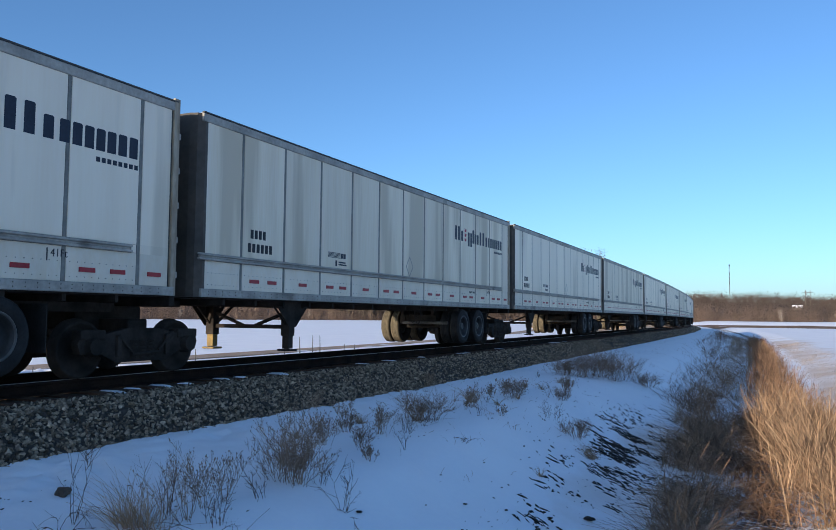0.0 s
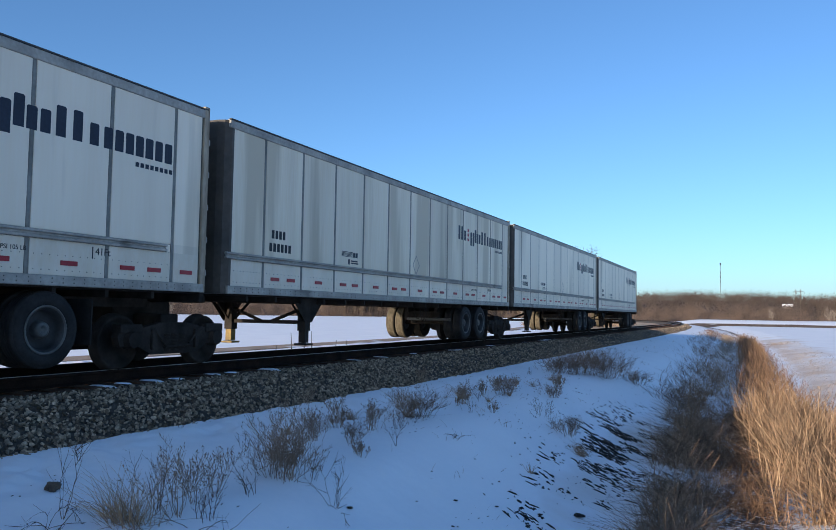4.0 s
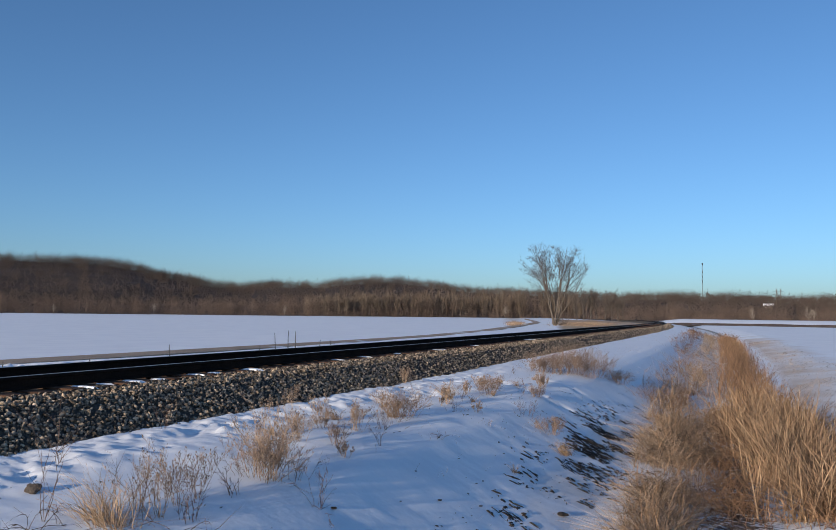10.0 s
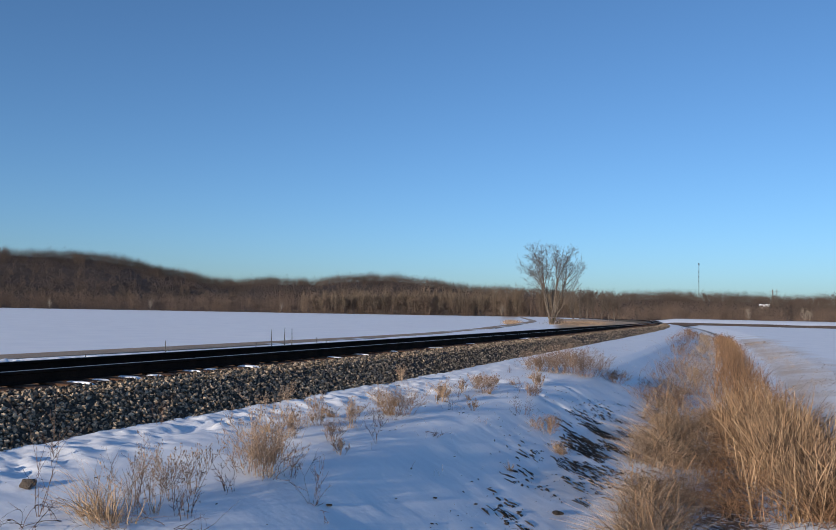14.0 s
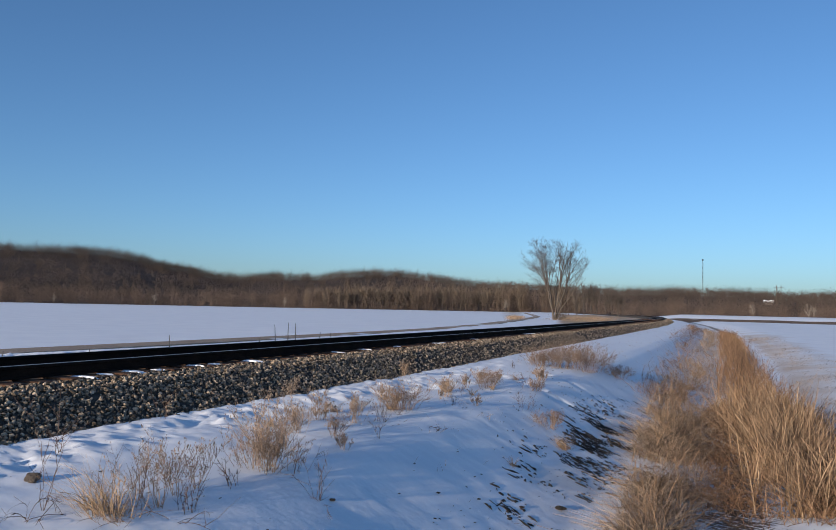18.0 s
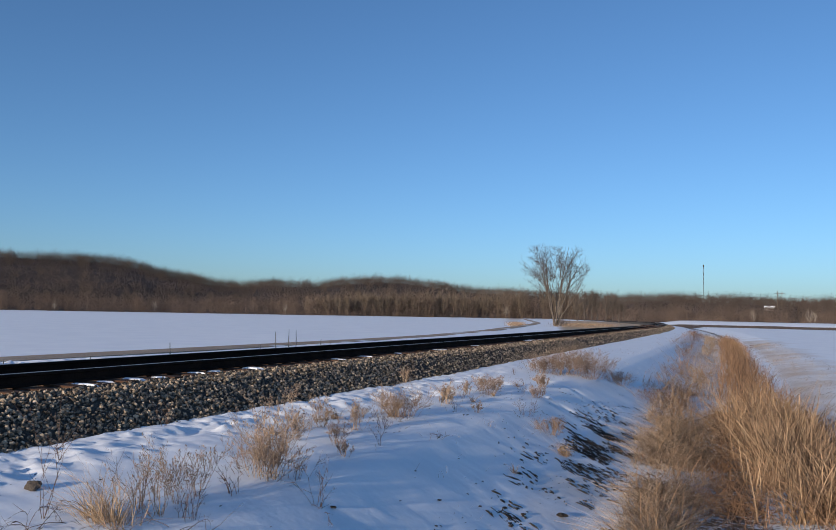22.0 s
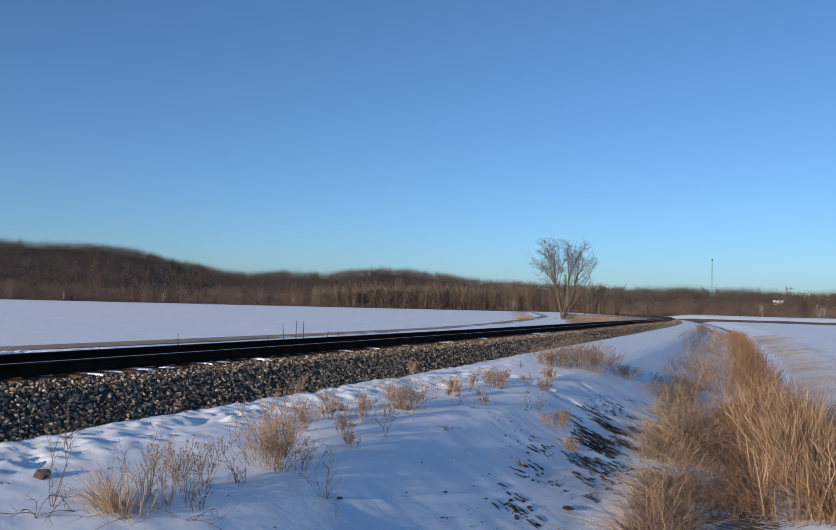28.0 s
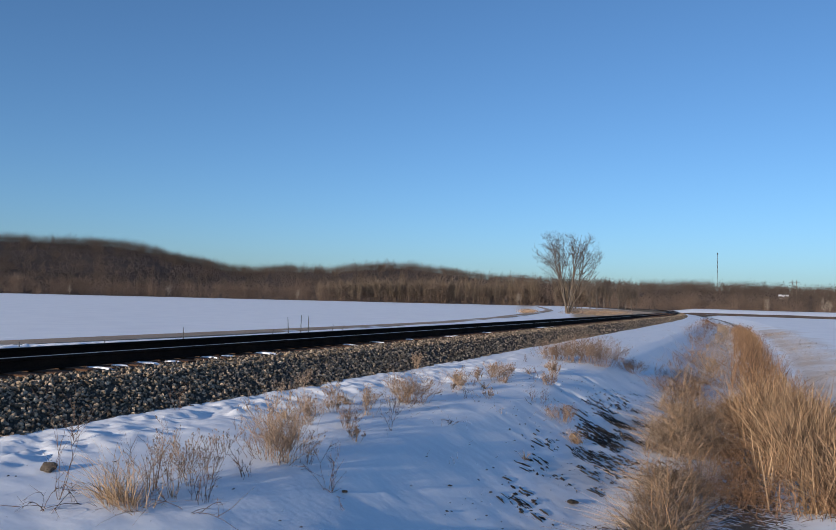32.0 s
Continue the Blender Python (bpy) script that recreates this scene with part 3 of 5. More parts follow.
def grow(paths, per, low, high, turn, length, rad, lift=0.25, k=5):
    """Side branches: per of them on each path, between the fractions low and high, turned off by an angle, rising towards their tips."""
    n, steps, _ = paths.shape
    src = np.repeat(np.arange(n), per)
    f = rng.uniform(low, high, n * per)
    pos = f * (steps - 1)
    i = np.minimum(pos.astype(int), steps - 2)
    a, b = paths[src, i], paths[src, i + 1]
    start = a + (b - a) * (pos - i)[:, None]
    axis = (b - a) / (np.linalg.norm(b - a, axis=1, keepdims=True) + 1e-9)
    side = np.cross(axis, rng.normal(0, 1, axis.shape))
    side /= np.linalg.norm(side, axis=1, keepdims=True) + 1e-9
    t = radians(turn) * rng.uniform(0.65, 1.35, (n * per, 1))
    d = axis * np.cos(t) + side * np.sin(t)
    L = np.linalg.norm(np.diff(paths, axis=1), axis=2).sum(1)[src] * length * (1.2 - 0.75 * f) * rng.uniform(0.6, 1.25, n * per)
    g = np.linspace(0, 1, k)[None, :, None]
    P = start[:, None] + d[:, None] * g * L[:, None, None]
    P[..., 2] += (lift * g[..., 0] ** 2) * L[:, None]
    P[:, 1:] += rng.normal(0, 0.025, (n * per, k - 1, 3)) * L[:, None, None]
    return P, np.linspace(1, 0.4, k)[None] * rad * np.clip(L / np.median(L), 0.5, 1.6)[:, None]


def pole_line(name, a, b, r, material, parent, sides=6):
    return part(name, mesh_from(name, *tubes([[a, b]], [[r, r * 0.9]], sides)), material, parent)


def bare_tree(name, label, bearing, dist, height, material, spread, stems_n, thick):
    """A single leafless tree: leaning stems, limbs and twigs."""
    x, y = place_polar(bearing, dist)
    t = tagged(new(name), label, "tree")
    t.location = (x, y, float(hill_z(bearing, dist)) - 0.2)
    a = rng.uniform(0, 6.28, stems_n)
    f = np.linspace(0, 1, 6)[None]
    lean = spread * rng.uniform(0.3, 1.0, stems_n)[:, None] * height
    P = np.stack([np.cos(a)[:, None] * lean * f ** 1.3, np.sin(a)[:, None] * lean * f ** 1.3, f * height * rng.uniform(0.75, 0.95, (stems_n, 1))], -1)
    P[:, 1:] += rng.normal(0, 0.012 * height, (stems_n, 5, 3))
    for q in P:
        part("trunk", mesh_from("trunk", *tubes(q[None], np.linspace(0.011, 0.004, 6)[None] * height * thick, 5)), material, t)
    Q, R = grow(P, 14, 0.3, 0.98, 40, 0.36, 0.0042 * height * thick)
    part("branchwork", mesh_from("branchwork", *tubes(Q, R)), material, t)["kind"] = "stuff"
    Q, R = grow(Q, 9, 0.2, 1.0, 38, 0.42, 0.0024 * height * thick, 0.2, 3)
    part("twig_crown", mesh_from("twig_crown", *tubes(Q, R)), material, t)["kind"] = "stuff"


for bearing, height in ((-0.1, 6.5), (3.3, 7.0), (3.6, 6.0), (-17.2, 8.5), (-33.5, 6.0), (-42.6, 6.5), (-13.4, 10.5), (-49.0, 5.5)):
    bare_tree("pale_tree", "pale-barked leafless tree in front of brown woods", bearing, float(wood_edge(bearing)) - 4, height, BIRCH, 0.12, 2, 0.8)
for bearing, height in ((-12.0, 13.5), (-11.5, 15.8), (-11.0, 14.5), (-10.5, 15.2), (-10.0, 14.0), (-9.5, 13.0), (-9.05, 15.0), (-8.7, 12.0)):
    bare_tree("bare_tree", "dark leafless tree standing before the woods", bearing, 322, height * 0.92, TWIG, 0.3, 3, 1.05)


def radio_mast(bearing, dist, height):
    """A guyed lattice mast with antenna drums."""
    x, y = place_polar(bearing, dist)
    t = tagged(new("radio_mast"), "tall thin grey lattice radio mast on the horizon", "mast")
    t.location = (x, y, 0)
    corner = [(0.34 * math.cos(a), 0.34 * math.sin(a)) for a in (0.3, 2.394, 4.489)]
    for cx, cy in corner:
        pole_line("mast_leg", (cx, cy, 0), (cx, cy, height), 0.085, NOSE, t)
    zz = np.arange(0, height - 2, 2.5)
    P = np.array([[(*corner[j % 3], z), (*corner[(j + 1) % 3], z + 2.5)] for j, z in enumerate(np.repeat(zz, 3))])
    lattice = part("lattice", mesh_from("lattice", *tubes(P, np.full((len(P), 2), 0.05))), NOSE, t)
    lattice["kind"] = "stuff"
    for z in (height, height - 9, height - 14, height - 19):
        part("antenna", cyl(bmesh.new(), (0, 0, z - 1.1), (0, 0, z + 1.1), 0.62 if z == height else 0.42, seg=10), STEEL, t, "dark antenna ring")


radio_mast(-3.34, 900, 58.7)


def farmhouse(bearing, dist):
    x, y = place_polar(bearing, dist)
    t = tagged(new("house"), "distant white house with a snowy roof among trees", "house")
    t.matrix_world = pose(x, y, float(hill_z(bearing, dist)) - 1.5, 0, 0, -bearing) @ Matrix.Diagonal((0.62, 0.62, 0.62, 1))
    part("wall", boxes((-4.2, 4.2, -3.5, 3.5, -1, 5.2)), GREY, t)
    bm = bmesh.new()
    a = [bm.verts.new(p) for p in ((-4.6, -4, 5.0), (4.6, -4, 5.0), (4.6, 0, 7.2), (-4.6, 0, 7.2), (-4.6, 4, 5.0), (4.6, 4, 5.0))]
    bm.faces.new((a[0], a[1], a[2], a[3]))
    bm.faces.new((a[3], a[2], a[5], a[4]))
    bm.faces.new((a[0], a[3], a[4]))
    bm.faces.new((a[1], a[5], a[2]))
    part("roof", bm, SNOW, t, "snow-covered roof")
    for wx in (-3.3, -1.0, 1.4, 3.5):
        part("window", boxes((wx - 0.45, wx + 0.45, -3.56, -3.495, 2.4, 3.9)), STEEL, t, "dark window")


farmhouse(0.85, 500)
for bearing in (1.35, 1.62):
    x, y = place_polar(bearing, 480)
    t = tagged(new("utility_pole"), "tall wooden utility pole behind the distant house", "pole")
    t.location = (x, y, 0)
    pole_line("pole", (0, 0, 0), (0, 0, 0.94 + 480 * math.tan(radians(1.95))), 0.22, BARK, t)
    pole_line("crossarm", (-1.6, 0, 15.9), (1.6, 0, 15.9), 0.14, BARK, t)


# ---- the train ----
LONG, WIDE, LOW, HIGH = 16.3, 1.295, 1.22, 4.285     # trailer length, half width, underside and roof over the rail
STEP, SPEED, LAST = 16.747, 20.689, 143.19              # car pitch, metres a second, where the last car's rear is at the start
POSTS = [1.19 + 1.304 * i for i in range(12)]


def wheel_mesh(kind):
    bm = bmesh.new()
    if kind == "sidewall":
        prof = [(-0.095, 0.49), (-0.128, 0.485), (-0.14, 0.40), (-0.12, 0.30), (-0.05, 0.29), (0.05, 0.29), (0.12, 0.30), (0.14, 0.40), (0.128, 0.485), (0.095, 0.49)]
    elif kind == "tyre":
        prof = [(-0.128, 0.484), (-0.13, 0.49), (-0.10, 0.512), (-0.055, 0.515), (-0.05, 0.500), (-0.04, 0.515), (-0.005, 0.516), (0, 0.500),
                (0.005, 0.516), (0.04, 0.515), (0.05, 0.500), (0.055, 0.515), (0.10, 0.512), (0.13, 0.49), (0.128, 0.484)]
    elif kind == "rim":
        prof = [(0.118, 0.295), (0.10, 0.275), (0.03, 0.265), (-0.04, 0.25), (-0.05, 0.16), (-0.03, 0.13), (-0.03, 0.001)]
    elif kind == "rim_flange":
        prof = [(0.105, 0.292), (0.132, 0.30), (0.137, 0.318), (0.128, 0.328), (0.115, 0.318)]
    elif kind == "hub":
        prof = [(-0.03, 0.125), (0.02, 0.115), (0.07, 0.10), (0.085, 0.075), (0.08, 0.05), (0.06, 0.045), (0.06, 0.001)]
    else:
        prof = [(0.075, 0.001), (0.075, 0.12), (0.02, 0.15), (0.02, 0.34), (0.07, 0.36), (0.07, 0.415), (-0.05, 0.42), (-0.055, 0.445), (-0.08, 0.445), (-0.08, 0.36),
                (-0.02, 0.33), (-0.02, 0.1), (-0.06, 0.001)]
    lathe(bm, prof, 0, 0, 0, 28)
    bmesh.ops.recalc_face_normals(bm, faces=bm.faces)
    for f in bm.faces:
        f.smooth = True
    me = bpy.data.meshes.new(kind)
    bm.to_mesh(me)
    bm.free()
    return me


def flat_text(name, words, size, material):
    """Lettering as a thin raised mesh, reading along +Y of a trailer side that faces +X."""
    cu = bpy.data.curves.new(name, "FONT")
    cu.body, cu.size, cu.extrude = words, size, 0.002
    ob = bpy.data.objects.new(name, cu)
    me = bpy.data.meshes.new_from_object(ob)
    me.name = name
    bpy.data.objects.remove(ob)
    me.transform(Matrix(((0, 0, 1, 0), (1, 0, 0, 0), (0, 1, 0, 0), (0, 0, 0, 1))))
    me.materials.clear()
    me.materials.append(material)
    return me


def sign_shapes(x, y0, y1, z0, cap):
    """Plain upright bars that stand for a company's name. Yields one bmesh a bar."""
    unit = (y1 - y0) / 11.0
    y = y0
    for w, n, lo, hi in ((1.2, 2, 0, 1), (0.7, 1, 0, 0.74), (0.8, 0, 0, 0), (1.05, 2, -0.28, 0.74), (0.45, 1, 0, 1), (1.05, 2, 0, 0.74), (1.4, 2, 0, 1), (0.75, 1, 0, 0.74),
                         (1.05, 2, 0, 0.74), (1.5, 3, 0, 0.74), (1.05, 2, 0, 0.74)):
        for i in range(n):
            mid = y + w * unit * (i + 0.5) / n
            half = 0.205 * unit
            bm = bmesh.new()
            top, low, r = z0 + hi * cap, z0 + lo * cap, 0.02
            bm.faces.new([bm.verts.new((x, u, v)) for u, v in ((mid + half, low), (mid + half, top - r), (mid + half - r, top), (mid - half + r, top), (mid - half, top - r), (mid - half, low))])
            yield bm
        y += w * unit


def crown(x, y, z):
    bm = bmesh.new()
    pts = [(-0.06, 0.0), (0.06, 0.0), (0.09, 0.11), (0.035, 0.06), (0.0, 0.12), (-0.035, 0.06), (-0.09, 0.11)]
    bm.faces.new([bm.verts.new((x, y + a, z + b)) for a, b in pts])
    return bm


FLANGE_RING, HUB_CAP = wheel_mesh("rim_flange"), wheel_mesh("hub")
SIDEWALL, TREAD, HUB, RAILWHEEL = wheel_mesh("sidewall"), wheel_mesh("tyre"), wheel_mesh("rim"), wheel_mesh("rail_wheel")
NEAR_TREAD = TREAD.copy()
TEXT_LENGTH, TEXT_TYRE = flat_text("mark_41", "41Ft", 0.15, INK), flat_text("mark_tyre", "TIRE PSI 105 LB", 0.085, INK)


def bars(x, rows):
    bm = bmesh.new()
    for y0, y1, z0, z1 in rows:
        box(bm, x, x + 0.002, y0, y1, z0, z1)
    return bm


def gusset(x, thick):
    """A plate that narrows from the floor down to the leg, with two round holes."""
    bm = bmesh.new()
    plate = [(2.57, LOW - 0.022), (3.73, LOW - 0.022), (3.65, LOW - 0.14), (3.27, 0.70), (3.03, 0.70), (2.65, LOW - 0.14)]
    hole = [[(c + 0.055 * math.cos(k * math.pi / 4), LOW - 0.10 + 0.055 * math.sin(k * math.pi / 4)) for k in range(8)] for c in (2.81, 3.49)]
    edges = []
    for ring in [plate] + hole:
        vs = [bm.verts.new((x, *p)) for p in ring]
        edges += [bm.edges.new((a, b)) for a, b in zip(vs, vs[1:] + vs[:1])]
    bmesh.ops.triangle_fill(bm, edges=edges, use_beauty=True)
    g = bmesh.ops.extrude_face_region(bm, geom=list(bm.faces))
    bmesh.ops.translate(bm, vec=(thick, 0, 0), verts=[v for v in g["geom"] if isinstance(v, bmesh.types.BMVert)])
    bmesh.ops.recalc_face_normals(bm, faces=bm.faces)
    return bm


def trailer(paint, tape, ink, label):
    """A white dry-van trailer on a rail bogie. Origin: rail top under its front; +Y to its rear."""
    t = tagged(new("rail_trailer"), label, "trailer", "trailers of the train")
    skin = WIDE - 0.03
    bm = boxes((-skin, skin, 0.16, LONG - 0.12, LOW + 0.10, HIGH - 0.05))
    part("body", bm, POST, t)
    edges = [0.12] + POSTS + [LONG - 0.12]
    for side in (1, -1):
        lo, hi = (skin, WIDE - 0.012) if side > 0 else (-(WIDE - 0.012), -skin)
        for a, b in zip(edges, edges[1:]):
            part("wall_panel", boxes((lo, hi, a + 0.036, b - 0.036, 1.955, HIGH - 0.13), bevel=0.006), paint, t)
            part("lower_panel", boxes((lo, hi, a + 0.036, b - 0.036, LOW + 0.14, 1.83), bevel=0.006), GRIMY, t, "grimy lower wall panel")
        part("end_panel", boxes((lo, hi, LONG - 0.90, LONG - 0.812, 1.836, 1.95)), paint, t)
        part("end_panel", boxes((lo, hi, LONG - 0.73, LONG - 0.16, 1.826, 1.96)), paint, t)
        for y in POSTS:
            part("post", boxes((lo, hi - side * 0.002 if side > 0 else hi, y - 0.029, y + 0.029, LOW + 0.12, HIGH - 0.12), bevel=0.004), SEAM, t, "grey seam post")
        part("bottom_rail", boxes((side * WIDE - 0.03, side * WIDE + 0.03, 0.12, LONG - 0.05, LOW, LOW + 0.14), bevel=0.012), GREY, t, "grey riveted lower rail")
        part("top_rail", boxes((side * WIDE - 0.04, side * WIDE + 0.012, 0.10, LONG - 0.04, HIGH - 0.14, HIGH), bevel=0.015), GREY, t, "grey upper rail")
        part("roof_edge", boxes((side * WIDE - 0.03, side * WIDE + 0.016, 0.10, LONG - 0.04, HIGH + 0.002, HIGH + 0.026)), POST, t, "dark roof edge")
        part("rub_rail", boxes((side * WIDE - 0.02, side * WIDE + 0.046, 0.05, LONG - 0.92, 1.832, 1.872), (side * WIDE - 0.02, side * WIDE + 0.046, 0.05, LONG - 0.92, 1.908, 1.95),
                               (side * WIDE - 0.02, side * WIDE + 0.018, 0.07, LONG - 0.94, 1.87, 1.91), bevel=0.012), GREY, t, "grey rub rail with rounded ends")
        part("corner_post", boxes((side * WIDE - 0.06, side * WIDE + 0.015, LONG - 0.12, LONG, LOW, HIGH + 0.06), bevel=0.01), RUSTY, t, "weathered rear corner post")
        bm = bmesh.new()
        for i in range(90):
            y = 0.3 + i * (LONG - 0.5) / 90
            for z in (LOW + 0.045, LOW + 0.10):
                box(bm, side * (WIDE + 0.03) - 0.003, side * (WIDE + 0.03) + 0.003, y - 0.007, y + 0.007, z - 0.007, z + 0.007)
        part("rivets", bm, STEEL, t)
        for i, (a, b) in enumerate(zip(edges, edges[1:])):
            mid = (a + b) / 2
            for off in ((-0.27, 0.27) if i % 2 else (0.0,)):
                if i:
                    part("reflector", boxes((side * WIDE - 0.011 if side > 0 else -WIDE - 0.003, side * WIDE + 0.003 if side > 0 else -WIDE + 0.011,
                                             mid + off - 0.135, mid + off + 0.135, 1.50, 1.565)), tape, t, "red reflective strip" if tape == TAPE else "faded reflective strip")
            if b - a < 0.9:
                continue
            row = bmesh.new()
            for j in range(10):
                y = a + 0.1 + j * (b - a - 0.2) / 9
                for z in (1.43, 1.63):
                    box(row, side * (WIDE - 0.012) - 0.003, side * (WIDE - 0.012) + 0.003, y - 0.006, y + 0.006, z - 0.006, z + 0.006)
            part("rivet_strip", row, POST, t)
    part("roof", boxes((-WIDE + 0.02, WIDE - 0.02, 0.12, LONG - 0.06, HIGH - 0.03, HIGH + 0.012), bevel=0.01), GREY, t, "pale aluminium roof")
    nose = bmesh.new()
    ring = [(-WIDE, 0.22), (-WIDE, 0.16), (-WIDE + 0.07, 0.04), (-WIDE + 0.2, 0.0), (WIDE - 0.2, 0.0), (WIDE - 0.07, 0.04), (WIDE, 0.16), (WIDE, 0.22)]
    low, top = [nose.verts.new((x, y, LOW)) for x, y in ring], [nose.verts.new((x, y, HIGH - 0.01)) for x, y in ring]
    for i in range(len(ring) - 1):
        nose.faces.new((low[i], low[i + 1], top[i + 1], top[i]))
    nose.faces.new(top[::-1])
    nose.faces.new(low)
    nose.faces.new((low[-1], low[0], top[0], top[-1]))
    bmesh.ops.recalc_face_normals(nose, faces=nose.faces)
    part("nose", nose, NOSE, t, "dark rounded front wall")
    for side in (-1, 1):
        door = part("rear_door", boxes((0.02 if side > 0 else -1.2, 1.2 if side > 0 else -0.02, LONG - 0.10, LONG - 0.045, LOW + 0.12, HIGH - 0.16), bevel=0.01), paint, t)
        bm = bmesh.new()
        for x in (0.35, 0.85):
            cyl(bm, (side * x, LONG - 0.03, LOW + 0.1), (side * x, LONG - 0.03, HIGH - 0.2), 0.016, seg=8)
        part("lock_rod", bm, GREY, door, "galvanised lock rods")
        for z in (1.55, 2.1, 2.65, 3.2, 3.75):
            part("hinge", boxes((side * WIDE - 0.05, side * WIDE + 0.012, LONG - 0.03, LONG + 0.03, z - 0.05, z + 0.05), bevel=0.01), GREY, t)
    part("rear_header", boxes((-WIDE, WIDE, LONG - 0.11, LONG - 0.02, HIGH - 0.16, HIGH + 0.05), bevel=0.01), GREY, t)
    part("rear_sill", boxes((-WIDE, WIDE, LONG - 0.11, LONG, LOW - 0.16, LOW + 0.12), bevel=0.01), STEEL, t, "grimy coupling sill")
    # underframe
    part("floor", boxes((-WIDE + 0.05, WIDE - 0.05, 0.2, LONG - 0.1, LOW - 0.02, LOW + 0.06)), STEEL, t)
    for y in np.arange(0.8, 15.7, 0.9):
        part("crossbeam", boxes((-WIDE + 0.06, WIDE - 0.06, y - 0.03, y + 0.03, LOW - 0.12, LOW - 0.018)), STEEL, t)
    part("slide_rail", boxes((-0.55, -0.45, 11.35, LONG - 0.5, LOW - 0.26, LOW - 0.119), (0.45, 0.55, 11.35, LONG - 0.5, LOW - 0.26, LOW - 0.119)), STEEL, t)
    part("coupler_tongue", boxes((-0.3, 0.3, -0.55, 0.8, LOW - 0.16, LOW - 0.025), bevel=0.03), STEEL, t, "grimy coupling tongue")
    # landing gear
    gear = part("landing_gear", boxes((-0.95, 0.95, 3.12, 3.18, 0.66, 0.74), (-1.0, -0.9, 3.05, 3.25, LOW - 0.2, LOW - 0.025), (0.9, 1.0, 3.05, 3.25, LOW - 0.2, LOW - 0.025)), STEEL, t)
    for side, m in ((1, STEEL), (-1, YELLOW)):
        bm = bmesh.new()
        box(bm, side * 0.95 - 0.075, side * 0.95 + 0.075, 3.075, 3.225, 0.27, 0.55)
        box(bm, side * 0.95 - 0.15, side * 0.95 + 0.15, 3.01, 3.29, 0.22, 0.26, bevel=0.01)
        part("leg_housing", boxes((side * 0.95 - 0.1, side * 0.95 + 0.1, 3.05, 3.25, 0.52, LOW - 0.02), bevel=0.012), STEEL, gear)
        part("gusset", gusset(side * 0.95 + side * 0.105, side * 0.012), STEEL, gear, "tapered gusset plate with holes")
        part("leg", bm, m, gear, "yellow landing leg" if side < 0 else "black landing leg")
        bm = bmesh.new()
        cyl(bm, (side * 0.95, 3.15, 0.66), (side * 0.95, 3.87, LOW - 0.05), 0.034, seg=6)
        cyl(bm, (side * 0.88, 3.15, 0.98), (side * 0.10, 3.15, 0.70), 0.036, seg=6)
        cyl(bm, (side * 0.95, 3.13, 0.68), (side * 0.95, 2.6, LOW - 0.05), 0.022, seg=6)
        part("brace", bm, STEEL, gear)
    # road wheels, raised clear of the rail
    for y in (11.95, 13.27):
        bm = cyl(bmesh.new(), (-1.0, y, 0.64), (1.0, y, 0.64), 0.065)
        axle = part("axle", bm, STEEL, t)
        for x in (1.15, 0.83, -0.83, -1.15):
            m = pose(x, y, 0.64, 0, 0, 0 if x > 0 else 180)
            w = part("wheel", SIDEWALL, RUBBER, t, "worn road tyre raised off the rail", m)
            # far treads get the sun-lightened colour, near ones the plain dark rubber
            part("tread", TREAD if x < 0 else NEAR_TREAD, SUNLIT_TREAD if x < 0 else RUBBER, w, "dusty far-side tyre tread with sunlight put into its colour" if x < 0 else "")
            part("rim", HUB, RIM, w, "dark recessed steel rim")
            part("rim_flange", FLANGE_RING, FLANGE, w, "grey rim edge")
            part("hub", HUB_CAP, FLANGE, w, "grey hub")
        for side in (1, -1):
            bm = cyl(bmesh.new(), (side * 0.48, y, 0.62), (side * 0.48, y, 1.0), 0.13)
            part("air_spring", bm, RUBBER, axle)
    part("suspension_frame", boxes((-0.6, -0.42, 11.4, 14.15, 0.72, 0.96), (0.42, 0.6, 11.4, 14.15, 0.72, 0.96), (-0.6, 0.6, 11.45, 11.57, 0.70, 0.98), (-0.6, 0.6, 13.85, 13.97, 0.7, 0.98), bevel=0.01), STEEL, t)
    part("air_tank", cyl(bmesh.new(), (-0.9, 13.65, 0.93), (0.55, 13.65, 0.93), 0.16, seg=16), STEEL, t)
    part("cross_tube", cyl(bmesh.new(), (-0.5, 11.4, 0.74), (0.98, 11.4, 0.74), 0.045, seg=12), FLANGE, t, "worn grey cross tube")
    for side in (1, -1):
        part("mud_flap", boxes((side * 1.0 - 0.27, side * 1.0 + 0.27, 14.01, 14.025, 0.42, 1.06)), RUBBER, t, "black mud flap")
    for i in range(7):
        wide, sag, mid = 0.11 + 0.02 * i, 0.22 + 0.05 * ((i * 3) % 7), 9.52 + 0.035 * ((i * 5) % 7)
        line = [(0.98 - 0.05 * i, mid - wide * math.cos(math.pi * u / 14), LOW - 0.04 - sag * math.sin(math.pi * u / 14) ** 0.8) for u in range(15)]
        part("hose", mesh_from("hose", *tubes([line], np.full((1, len(line)), 0.009), 5)), RUBBER, t, "thin black air hose")
    # rail bogie below the rear end
    for y in (14.95, 16.85):
        bm = cyl(bmesh.new(), (-1.0, y, 0.42), (1.0, y, 0.42), 0.08)
        part("bogie_axle", bm, STEEL, t)
        for side in (1, -1):
            part("rail_wheel", RAILWHEEL, STEEL, t, "dark steel rail wheel", pose(side * 0.75, y, 0.42, 0, 0, 0 if side > 0 else 180))
